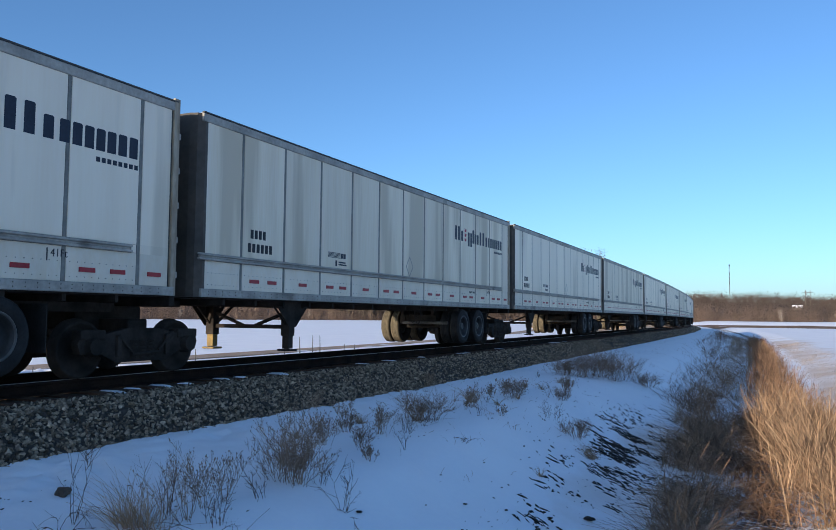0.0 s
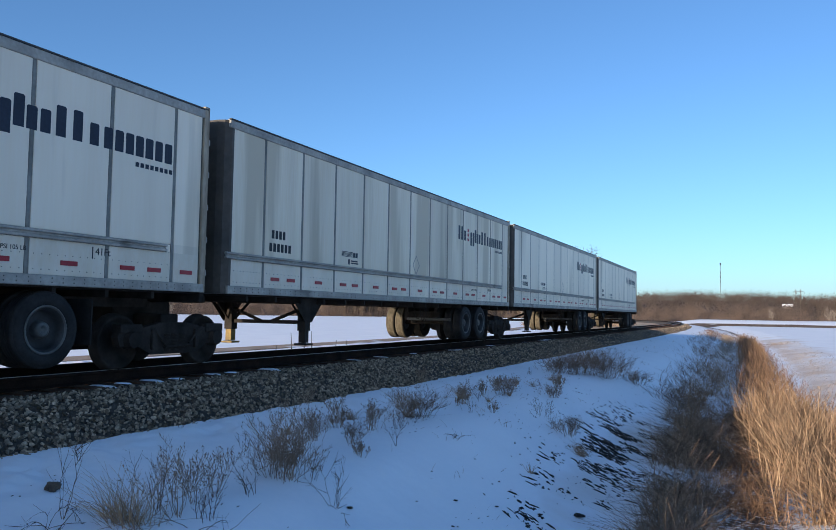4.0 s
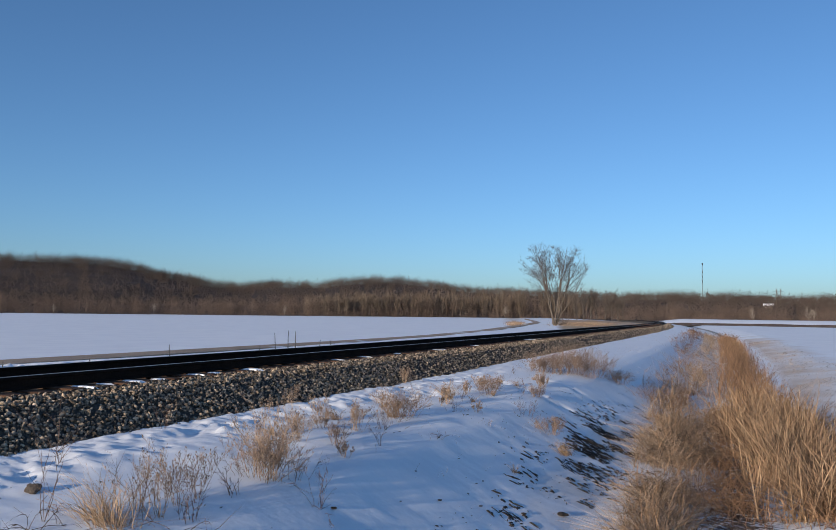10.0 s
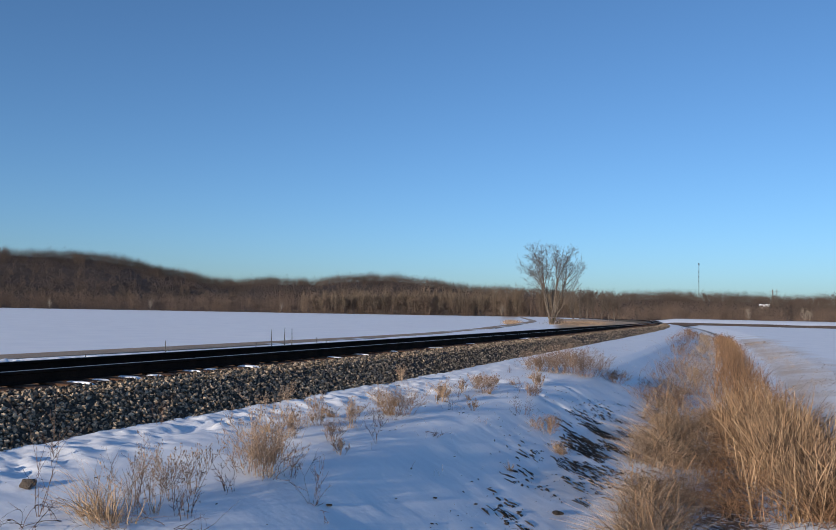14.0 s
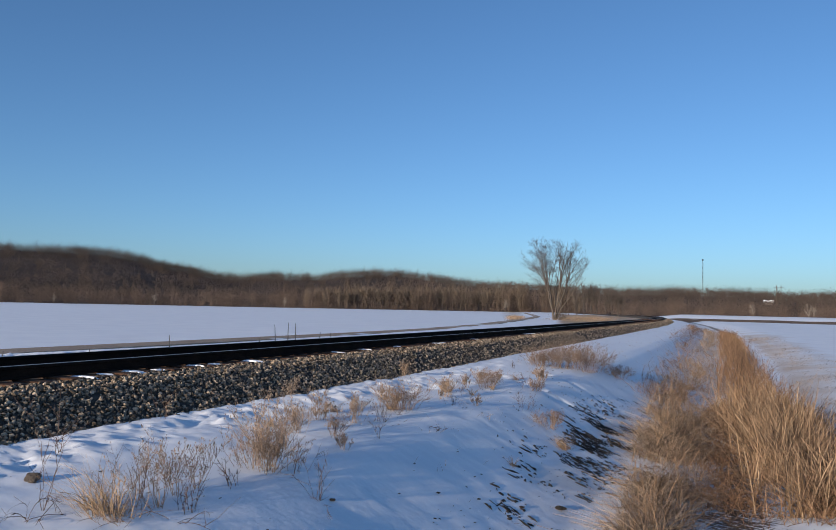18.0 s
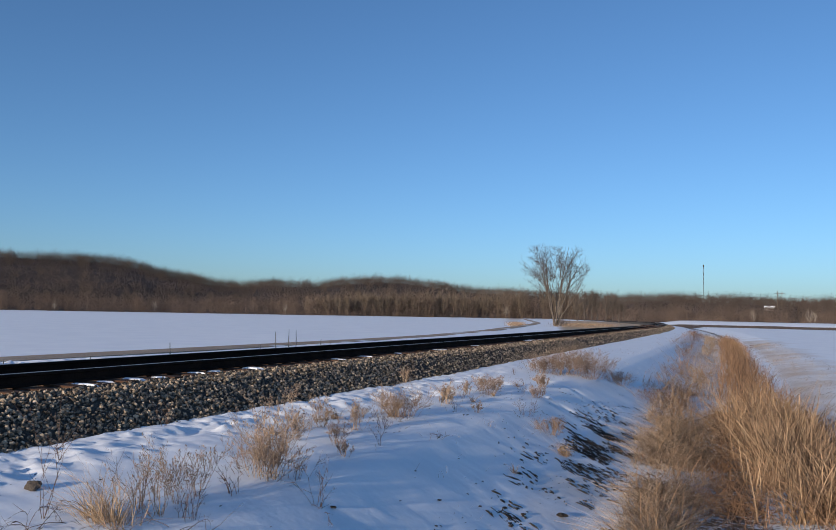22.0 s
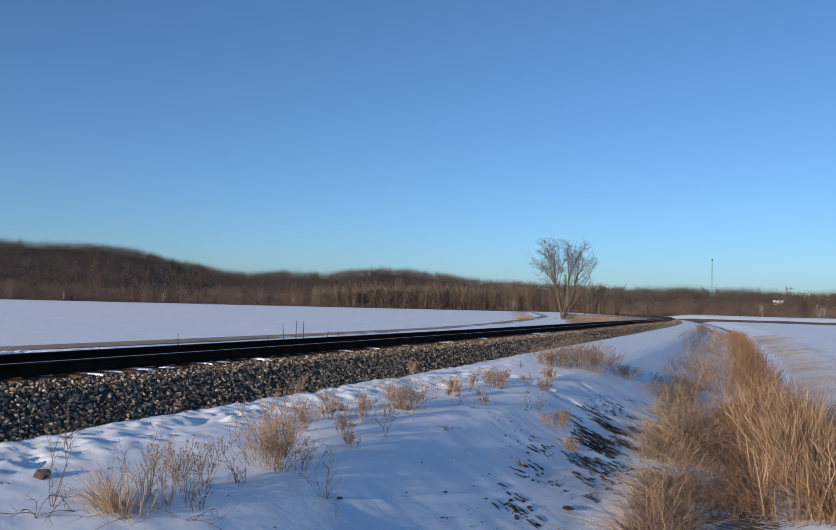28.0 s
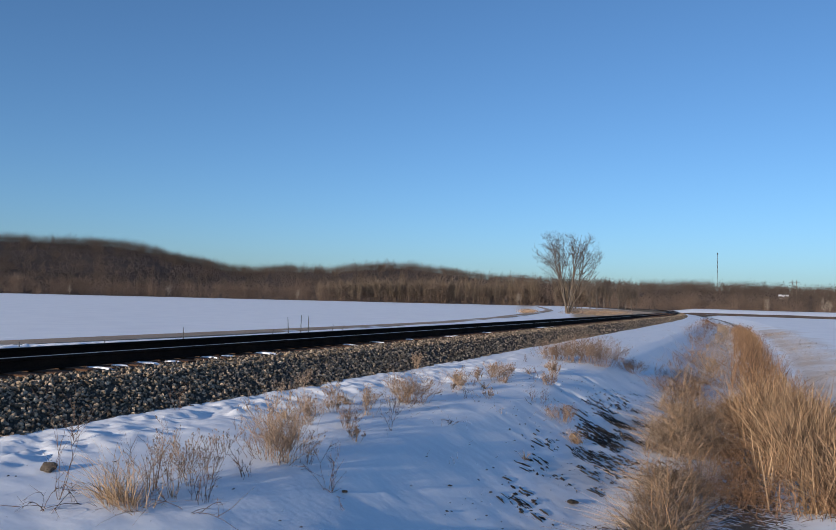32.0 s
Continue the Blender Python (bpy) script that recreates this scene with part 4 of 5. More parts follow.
    for side in (1, -1):
        bm = bmesh.new()
        x0, x1 = sorted((side * 0.92, side * 1.06))
        outline = [(14.7, 0.50), (14.75, 0.62), (15.2, 0.64), (15.6, 0.72), (16.2, 0.72), (16.6, 0.64), (17.05, 0.62), (17.1, 0.50), (17.05, 0.36), (16.7, 0.36),
                   (16.4, 0.22), (15.4, 0.22), (15.1, 0.36), (14.75, 0.36)]
        f = bm.faces.new([bm.verts.new((x0, a, b)) for a, b in outline])
        g = bmesh.ops.extrude_face_region(bm, geom=[f])
        bmesh.ops.translate(bm, vec=(x1 - x0, 0, 0), verts=[v for v in g["geom"] if isinstance(v, bmesh.types.BMVert)])
        bmesh.ops.recalc_face_normals(bm, faces=bm.faces)
        frame_part = part("side_frame", bm, STEEL, t, "cast steel bogie frame")
        for y in (14.95, 16.85):
            bm = cyl(bmesh.new(), (side * 1.0, y, 0.46), (side * 1.16, y, 0.46), 0.15, 0.12, 14)
            part("bearing_cap", bm, STEEL, frame_part)
        bm = bmesh.new()
        for y in (15.73, 15.9, 16.07):
            for i in range(6):
                cyl(bm, (side * 1.02, y, 0.27 + 0.05 * i), (side * 1.02, y, 0.295 + 0.05 * i), 0.075 + 0.012 * (i % 2), seg=10)
        part("spring", bm, STEEL, frame_part)
        bm = bmesh.new()
        cyl(bm, (side * 1.1, 15.65, 0.33), (side * 1.1, 16.25, 0.36), 0.022, seg=6)
        cyl(bm, (side * 1.1, 15.4, 0.62), (side * 1.1, 15.7, 0.34), 0.02, seg=6)
        cyl(bm, (side * 1.1, 16.5, 0.66), (side * 1.1, 16.2, 0.38), 0.02, seg=6)
        part("brake_rigging", bm, STEEL, frame_part)
        for y in (15.41, 16.39):
            part("brake_beam", boxes((x0 - 0.02, x1 + 0.05, y - 0.04, y + 0.04, 0.30, 0.62), bevel=0.012), STEEL, frame_part)
        for y in (14.95, 16.85):
            part("pedestal", boxes((x0 - 0.03, x1 + 0.03, y - 0.22, y + 0.22, 0.56, 0.70), bevel=0.02), STEEL, frame_part)
    part("bolster", boxes((-0.95, 0.95, 15.7, 16.1, 0.55, 0.86), (-0.35, 0.35, 15.25, 16.55, 0.70, LOW - 0.16), bevel=0.03), STEEL, t)
    for o in t.children:
        if o.name.split(".")[0] in ("rivets", "rivet_strip"):
            o["kind"] = "stuff"
    # lettering
    x = WIDE + 0.0005
    for bm in sign_shapes(x - 0.0105, 11.16, 15.48, 3.22, 0.42):
        part("sign_shape", bm, ink, t, "navy shape of the company sign" if ink == NAVY else "faded shape of the company sign")
    for i in range(3):
        part("crown_mark", crown(x - 0.0105, 12.05, 3.22 + 0.42 * (0.02 + 0.34 * i)), CRIMSON, t, "small red mark")
    part("small_print", bars(x - 0.0115, [(14.70 + 0.1 * i, 14.77 + 0.1 * i, 3.06, 3.13) for i in range(8)]), NAVY, t)
    part("fleet_number", bars(x - 0.0115, [(1.44 + 0.122 * i, 1.525 + 0.122 * i, 2.31, 2.47) for i in range(4)] + [(1.37 + 0.127 * i, 1.46 + 0.127 * i, 2.06, 2.22) for i in range(6)]), INK, t)
    part("railway_mark", bars(x - 0.0115, [(4.10, 4.60, 2.27 - 0.025 * i, 2.285 - 0.025 * i) for i in range(5)] + [(4.62, 4.71, 2.17, 2.28), (4.73, 4.83, 2.17, 2.28), (4.40, 4.47, 2.0, 2.12),
                                                   (4.53, 4.83, 2.07, 2.10), (4.53, 4.87, 2.02, 2.05)]), NAVY, t)
    bm = bmesh.new()
    for k in range(4):
        a, b = math.radians(90 * k), math.radians(90 * k + 90)
        p = [(0.22 * math.cos(a), 0.27 * math.sin(a)), (0.22 * math.cos(b), 0.27 * math.sin(b)), (0.185 * math.cos(b), 0.225 * math.sin(b)), (0.185 * math.cos(a), 0.225 * math.sin(a))]
        bm.faces.new([bm.verts.new((x - 0.0105, 8.10 + u, 2.21 + v)) for u, v in p])
    part("placard_frame", bm, PALE, t, "grey diamond placard frame")
    part("length_mark", TEXT_LENGTH, INK, t, "black lettering", pose(x - 0.011, 14.02, 1.68))
    part("tyre_pressure_mark", TEXT_TYRE, INK, t, "small black lettering", pose(x - 0.011, 12.36, 1.66))
    part("length_arrow", bars(x - 0.0115, [(13.96, 13.98, 1.62, 1.79)]), INK, t)
    for o in t.children:
        if o.name.split(".")[0] in ("small_print", "fleet_number", "railway_mark"):
            o["kind"] = "stuff"
    return t


clean = trailer(WHITE, TAPE, NAVY, "white panelled van trailer with grimy lower edge on rail bogie")
stained = trailer(CREAM, TAPE, NAVY, "stained cream-white van trailer with grimy panels on rail bogie")
cars = [clean if i == 0 else stained if i == 1 else copy_thing(stained if i in (3, 6, 9) else clean, pose(0, 0, 0)) for i in range(12)]
tagged(cars[8], "white ribbed rail-capable van trailer, last of the train", "trailer")


def on_track(s):
    """A car's pose with its front at station s: it sits on the line at two points."""
    ax, ay, _ = along(s + 2.0, TRACK)
    bx, by, _ = along(s + 15.2, TRACK)
    turn = math.degrees(math.atan2(-(bx - ax), by - ay))
    u = Vector((bx - ax, by - ay, 0)).normalized()
    za, zb = float(grade(s + 2.0)), float(grade(s + 15.2))
    return pose(ax - 2.0 * u.x, ay - 2.0 * u.y, za - 2.0 * (zb - za) / 13.2, math.degrees(math.atan2(zb - za, 13.2)), 0, turn)


def motions():
    for i, car in enumerate(cars):
        rear = LAST - STEP * (8 - i if i <= 8 else i)
        walk(car, [(t, on_track(rear - LONG - SPEED * t + float(np.interp(t, [0, 1, 2, 3, 5, 6, 7], [0.03, 0.04, -0.04, -0.12, 0.0, 0.05, 0.05])))) for t in range(33)])


# ---- ballast ----
BALLAST = [(-12.6, -1.0), (-11.5, -0.21), (-8.72, -0.21), (-8.5, -0.235), (-8.2, -0.28), (-7.3, -0.74), (-7.3, -1.2), (-12.6, -1.2)]
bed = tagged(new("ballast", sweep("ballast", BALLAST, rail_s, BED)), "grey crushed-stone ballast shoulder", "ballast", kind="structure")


def stone_mesh(i):
    bm = bmesh.new()
    bmesh.ops.create_icosphere(bm, subdivisions=1, radius=1.0)
    r = random.Random(i)
    for v in bm.verts:
        v.co *= r.uniform(0.55, 1.2)
        v.co.z *= 0.42 + 0.06 * (i % 5)
        v.co.x *= 0.75 + 0.08 * (i % 4)
    me = bpy.data.meshes.new("stone")
    bm.to_mesh(me)
    bm.free()
    me.materials.append(STONE)
    return me


def ballast_top(d):
    return np.interp(d, [b[0] for b in BALLAST[:6]], [b[1] for b in BALLAST[:6]])


FORMS_STONE = [stone_mesh(i) for i in range(8)]
for i in range(300):
    s, d = rng.uniform(4.5, 12.0), rng.uniform(-8.5, -7.25)
    px, py, _ = along(s, d)
    size = rng.uniform(0.022, 0.04)
    a, b, c = rng.uniform(0, 360, 3)
    ob = part("stone", FORMS_STONE[i % 8], None, bed, at=pose(px, py, ballast_top(d) + size * 0.55, a, b, c) @ Matrix.Diagonal((size, size * 1.2, size, 1)))

tmpl = [np.array([v.co[:] for v in me.vertices]) for me in FORMS_STONE]
tri = np.array([p.vertices[:] for p in FORMS_STONE[0].polygons])


def scatter_stones(n, s0, s1, d0, d1, lo, hi):
    vs = []
    S, Dd = rng.uniform(s0, s1, n), rng.uniform(d0, d1, n)
    for j in range(n):
        px, py, _ = along(S[j], Dd[j])
        size = rng.uniform(lo, hi)
        rot = np.array(Euler(rng.uniform(0, 6.28, 3)).to_matrix())
        vs.append(tmpl[j % 8] @ rot.T * size * np.array([1, 1.15, 1]) + (px, py, ballast_top(Dd[j]) + grade(S[j]) + size * rng.uniform(0.1, 0.7)))
    v = np.concatenate(vs)
    q = (tri[None] + np.arange(n)[:, None, None] * len(tmpl[0])).reshape(-1, 3)
    return v, q


chunks = [scatter_stones(11500, 3.5, 17, -8.66, -7.05, 0.015, 0.042), scatter_stones(7500, 17, 40, -8.66, -7.12, 0.02, 0.044), scatter_stones(5200, 40, 170, -8.6, -7.2, 0.032, 0.055)]
v, q = joined(chunks)
rest = part("loose_stones", mesh_from("loose_stones", v, q, STONES), None, bed, "heaped crushed stones")
rest["kind"] = "stuff"

# ---- sleepers ----
tie_mesh = bpy.data.meshes.new("sleeper")
bm = boxes((-1.3, 1.3, -0.115, 0.115, -0.36, -0.185), bevel=0.012)
bm.to_mesh(tie_mesh)
bm.free()
tie_mesh.materials.append(TIE)
for i in range(240):
    s = -6 + i * 0.5
    px, py, h = along(s, TRACK)
    part("sleeper", tie_mesh, None, track, at=pose(px, py, rng.uniform(-0.01, 0.012), 0, 0, math.degrees(h) + rng.uniform(-1, 1)))

# ---- snow left on the sleeper ends ----
for i in range(70):
    s = 0.25 + i * 0.5 + rng.uniform(-0.1, 0.1)
    if rng.uniform() < 0.27:
        px, py, h = along(s, rng.uniform(-8.95, -8.75))
        ln, wd = rng.uniform(0.12, 0.30), rng.uniform(0.06, 0.17)
        a = np.linspace(0, 2 * np.pi, 13)[:-1]
        rr = rng.uniform(0.4, 1.25, 12)
        outer = np.stack([np.cos(a) * rr * ln, np.sin(a) * rr * wd, np.full(12, -0.205)], 1)
        pts = np.concatenate([outer, outer * [0.7, 0.7, 0] + [0, 0, -0.178], [[0, 0, -0.172]]])
        k = np.arange(12)
        faces = np.concatenate([np.stack([k, (k + 1) % 12, 12 + (k + 1) % 12, 12 + k], 1), np.stack([12 + k, 12 + (k + 1) % 12, np.full(12, 24), np.full(12, 24)], 1)])
        bm = bmesh.new()
        vs = [bm.verts.new(p) for p in pts]
        for f in faces:
            bm.faces.new([vs[j] for j in dict.fromkeys(f.tolist())])
        part("snow_patch", bm, SNOW, track, "thin patch of old snow", pose(px, py, 0.0, 0, 0, math.degrees(h)))

# ---- reeds in the ditch ----
def reeds(name, n, s0, s1, left, right, h0, h1, material, label, power=1.0, lean=0.16, bend=0.16, rad=0.006, k=4, holes=-0.35, lift=0.0):
    """left, right: the strip's edges as (stations, distances)."""
    S = s0 + (s1 - s0) * rng.uniform(0, 1, n) ** power
    a, b = np.interp(S, *left), np.interp(S, *right)
    d = a + (b - a) * np.clip(rng.normal(0.5, 0.27, n), -0.05, 1.05)
    clump = lumps(d, S, 0.7, 21) + 0.5 * lumps(d, S, 0.3, 22)
    keep = clump + rng.uniform(-0.3, 0.3, n) > holes
    S, d, clump = S[keep], d[keep], clump[keep]
    n = len(S)
    px, py, _ = along(S, d)
    z, _ = ground_z(px, py)
    length = rng.uniform(h0, h1, n) * (1 + 0.22 * clump)
    tilt = rng.normal(0, lean, (n, 2)) * np.where(rng.uniform(0, 1, n) < 0.16, 2.8, 1.0)[:, None]
    blow = np.stack([0.13 * lumps(d, S, 0.8, 23), 0.13 * lumps(d, S, 0.8, 24)], 1)
    thick = np.full(n, rad) * (1 + S / 60) * rng.uniform(0.45, 1.35, n)
    P, R = stems(np.stack([px, py, z - 0.03 + lift * rng.uniform(0, 1, n) ** 1.4], 1), tilt + blow, length, thick, bend, k)
    return tagged(new(name, mesh_from(name, *tubes(P, R), material)), label, "reeds", kind="stuff")


RIGHT = ([8, 14, 25, 40, 90, 160], [1.9, 1.65, 1.1, 0.6, 0.2, 0.0])
INNER = ([12, 14, 18, 25, 40, 90, 160], [0.15, 0.05, -0.35, -0.75, -1.2, -1.5, -1.6])
HOLLOW = ([8, 14, 20, 25, 40, 90, 160], [-0.7, -0.85, -0.9, -1.0, -1.3, -1.5, -1.6])
LEFT = ([8, 12, 16, 24, 42, 100], [-1.35, -1.7, -2.1, -2.6, -3.1, -3.3])
reeds("thick_reeds", 900, 12.3, 24, INNER, RIGHT, 0.6, 1.26, STRAW, "thick pale reed stalks standing out of the bed", 1.1, 0.3, 0.14, 0.0078, 5, -0.3)
reeds("reed_bed", 4600, 12.3, 21, INNER, RIGHT, 0.5, 1.2, REED, "tall golden dry reeds in the ditch", 1.1, 0.3, 0.22, 0.0056, 4, -0.22)
reeds("reed_bed", 6500, 21, 100, INNER, RIGHT, 0.6, 1.22, BROWNREED, "tall brown dry reeds in the ditch", 1.5, 0.2, 0.2, 0.0055, 4, -0.1)
reeds("broken_reeds", 4200, 12.3, 22, INNER, RIGHT, 0.2, 0.6, BROWNREED, "broken crossing stalks among the reeds", 1.1, 0.9, 0.35, 0.0052, 3, -0.2, 0.45)
reeds("reed_litter", 2600, 11.9, 24, INNER, RIGHT, 0.25, 0.7, BROWNREED, "fallen brown straw between the reeds", 1.1, 0.9, 0.3, 0.004)
reeds("brown_sedge", 4400, 11.5, 26, HOLLOW, INNER, 0.2, 0.62, BROWNREED, "thin red-brown weeds in the hollow", 1.1, 0.6, 0.4, 0.0035, 4, -0.2)
reeds("matted_straw", 3000, 8.2, 24, LEFT, HOLLOW, 0.15, 0.5, GRASS, "tangled pale straw on top of the ditch grass", 1.1, 0.8, 0.4, 0.0046, 3, 0.0, 0.3)
reeds("mixed_reeds", 1300, 9.0, 45, LEFT, HOLLOW, 0.5, 0.95, REED, "thin dry reeds standing in matted grass", 1.2, 0.35, 0.25, 0.0045, 4, 0.0)
reeds("ditch_grass", 13500, 7.8, 22, LEFT, HOLLOW, 0.2, 0.62, GRASS, "matted straw-coloured grass in the ditch", 1.1, 0.45, 0.62, 0.0037, 5, 0.03)
reeds("brown_sedge", 3400, 8.5, 30, LEFT, HOLLOW, 0.25, 0.6, BROWNREED, "low brown sedge in the ditch", 1.1, 0.4, 0.4, 0.0036, 4, -0.05)
reeds("ditch_grass", 5000, 22, 120, LEFT, HOLLOW, 0.35, 0.8, GRASS, "matted straw-coloured grass in the ditch", 1.5, 0.45, 0.4, 0.0055, 4, 0.2)
reeds("field_stubble", 9500, 13, 90, ([14, 60], [1.5, 0.5]), ([14, 60], [4.6, 3.9]), 0.06, 0.26, GRASS, "thin flattened straw at the field's edge", 1.3, 1.3, 0.4, 0.004, 3, -0.15)
reeds("bank_brush", 3400, 24, 115, ([24, 40, 60, 110], [-3.2, -4.0, -4.6, -5.2]), ([24, 40, 60, 110], [-2.2, -2.4, -2.8, -3.1]), 0.2, 0.65, BROWNREED, "thin brown brush in the snow beside the ditch", 1.3, 0.5, 0.4, 0.0042, 4, 0.0)
reeds("bank_straw", 2200, 9, 70, ([9, 70], [-6.8, -6.8]), ([9, 70], [-2.8, -3.4]), 0.04, 0.16, WEED, "sparse straw poking through the snow on the bank", 1.2, 0.6, 0.3, 0.0025, 3, 0.35)

# ---- weeds on the snowy shoulder ----
def stuff_part(*args):
    ob = part(*args)
    ob["kind"] = "stuff"
    return ob


WEEDS = {"forb": (WEED, "tuft of branched dead weeds with seed heads"), "twig": (DARKWEED, "dark bare weed twigs poking through snow"),
         "bush": (BUSH, "low dense bush of fine brown dead stems"), "straw": (STRAW, "clump of bent golden straw in snow"),
         "cane": (DARKWEED, "low bowed canes lying across the snow")}


def weed(x, y, height, width, kind):
    """One plant: rooted stems, side twigs, and seed heads where it has them."""
    z = float(ground_z(x, y)[0])
    material, label = WEEDS[kind]
    ob = tagged(new("dead_weed"), label, "weed", "weeds on the snowy bank")
    ob.location = (x, y, z)
    far = 1 + y / 90
    n = int(np.clip({"forb": 95 * width, "twig": 45 * width, "bush": 120 * width, "straw": 330 * width, "cane": 26 * width}[kind], 4, 170))
    base = np.concatenate([rng.normal(0, width * (0.32 if kind == "bush" else 0.22), (n, 2)), np.full((n, 1), -0.02)], 1)
    L = height * (0.45 + 0.6 * rng.uniform(0, 1, n))
    out = base[:, :2] / max(width, 0.08)
    if kind == "straw":
        P, R = stems(base, out * 0.9 + rng.normal(0, 0.35, (n, 2)) + [-0.25, 0], L, rng.uniform(0.0018, 0.0036, n) * far, 0.3, 7, 0.05)
    elif kind == "cane":
        P, R = stems(base, rng.normal(0, 1.2, (n, 2)), L * 1.3, np.full(n, 0.0034) * far, 0.3, 7, 0.45)
    else:
        P, R = stems(base, out * 0.75 + rng.normal(0, 0.2, (n, 2)), L, rng.uniform(0.0022, 0.0036, n) * far, 0.16, 7)
        P[:, 1:] += rng.normal(0, 0.012, (n, 6, 3)) * L[:, None, None]
    stuff_part("stem_tuft", mesh_from("stem_tuft", *tubes(P, R)), material, ob)
    if kind == "straw":
        Q, R = stems(base[: n // 2] * [1.6, 1.6, 1], rng.normal(0, 1.6, (n // 2, 2)), L[: n // 2] * 0.6, np.full(n // 2, 0.0022) * far, 0.5, 5)
        stuff_part("fallen_straw", mesh_from("fallen_straw", *tubes(Q, R)), WEED, ob, "pale fallen straw")
        return ob
    per = {"forb": 8, "twig": 6, "bush": 9, "cane": 4}[kind]
    Q, R = grow(P, per, 0.28, 0.98, 38 if kind == "forb" else 46, 0.34 if kind != "bush" else 0.42, 0.0017 * far, 0.15, 4)
    stuff_part("twig_tuft", mesh_from("twig_tuft", *tubes(Q, R)), material, ob)
    if kind == "bush":
        Q, R = grow(Q, 3, 0.3, 1.0, 40, 0.5, 0.0012 * far, 0.1, 3)
        stuff_part("twig_crown", mesh_from("twig_crown", *tubes(Q, R)), material, ob)
    elif kind == "forb":
        Q2, R2 = grow(Q, 3, 0.3, 1.0, 40, 0.45, 0.0012 * far, 0.2, 3)
        stuff_part("twig_crown", mesh_from("twig_crown", *tubes(Q2, R2)), material, ob)
        e = np.concatenate([Q2[::3, -1], Q[:, -1]])
        d = rng.normal(0, 0.008, e.shape) + [0, 0, 0.014]
        hp = np.stack([e, e + d * 0.45, e + d], 1)
        stuff_part("seed_tuft", mesh_from("seed_tuft", *tubes(hp, np.tile([[0.0012, 0.0055, 0.001]], (len(e), 1)) * far)), BUSH, ob, "brown seed heads")
    return ob


for x, y, h, w, kind in ((-4.80, 4.87, 0.60, 0.30, "straw"), (-5.00, 4.88, 0.46, 0.22, "straw"), (-4.92, 5.25, 0.66, 0.22, "twig"), (-4.73, 5.30, 0.62, 0.12, "forb"), (-4.80, 5.62, 0.56, 0.10, "forb"),
                         (-4.84, 5.93, 0.50, 0.10, "forb"), (-4.55, 5.45, 0.36, 0.26, "twig"), (-5.30, 4.59, 1.02, 0.05, "twig"), (-5.20, 4.35, 0.55, 0.34, "cane"), (-4.41, 5.15, 0.5, 0.22, "cane"),
                         (-5.55, 4.80, 0.55, 0.16, "cane"), (-4.77, 6.95, 0.50, 0.40, "forb"), (-4.95, 7.10, 0.50, 0.34, "bush"), (-5.10, 7.35, 0.86, 0.08, "forb"), (-4.60, 7.25, 0.40, 0.24, "twig"),
                         (-5.28, 8.01, 0.60, 0.16, "forb"), (-5.56, 8.81, 0.45, 0.16, "forb"), (-5.13, 9.04, 0.36, 0.18, "bush"), (-5.85, 9.2, 0.40, 0.09, "forb"), (-6.12, 8.72, 0.36, 0.06, "forb"),
                         (-5.42, 10.15, 0.40, 0.22, "forb"), (-5.20, 10.6, 0.30, 0.2, "twig"), (-5.41, 11.80, 0.52, 0.42, "bush"), (-5.55, 11.70, 0.62, 0.16, "straw"), (-6.17, 10.40, 0.42, 0.12, "forb"),
                         (-5.45, 13.95, 0.42, 0.25, "forb"), (-5.75, 14.6, 0.40, 0.2, "straw"), (-5.34, 16.1, 0.42, 0.34, "bush"), (-5.7, 16.6, 0.34, 0.2, "forb"), (-4.17, 14.84, 0.36, 0.30, "twig"),
                         (-5.30, 22.9, 0.80, 1.05, "bush"), (-5.95, 22.6, 0.52, 0.6, "bush"), (-4.6, 23.2, 0.84, 0.75, "bush"), (-3.96, 24.86, 0.46, 0.42, "bush"), (-3.13, 13.80, 0.34, 0.24, "straw"),
                         (-3.60, 14.60, 0.36, 0.32, "bush"), (-3.35, 11.36, 0.2, 0.07, "straw"), (-4.71, 13.58, 0.2, 0.08, "forb"), (-4.12, 6.92, 0.46, 0.18, "twig"), (-4.06, 6.84, 0.24, 0.16, "cane"),
                         (-4.70, 6.30, 0.36, 0.18, "twig"), (-6.77, 6.04, 0.34, 0.10, "twig"), (-4.56, 17.2, 0.3, 0.28, "bush"), (-4.9, 19.0, 0.3, 0.3, "forb"), (-7.36, 16.16, 0.38, 0.16, "forb"),
                         (-7.30, 11.3, 0.40, 0.08, "forb"), (-7.2, 8.1, 0.42, 0.06, "twig"), (-4.45, 10.9, 0.18, 0.3, "cane")):
    weed(x, y, h * 1.08, w, kind)
for i in range(22):
    y = 7.6 + 0.62 * i + rng.uniform(-0.3, 0.3)
    weed(rng.normal(-5.5, 0.42), y, rng.uniform(0.16, 0.36), rng.uniform(0.06, 0.16), ("twig", "forb", "straw")[i % 3])

# ---- the lone tree ----
TREE_SEED = 3


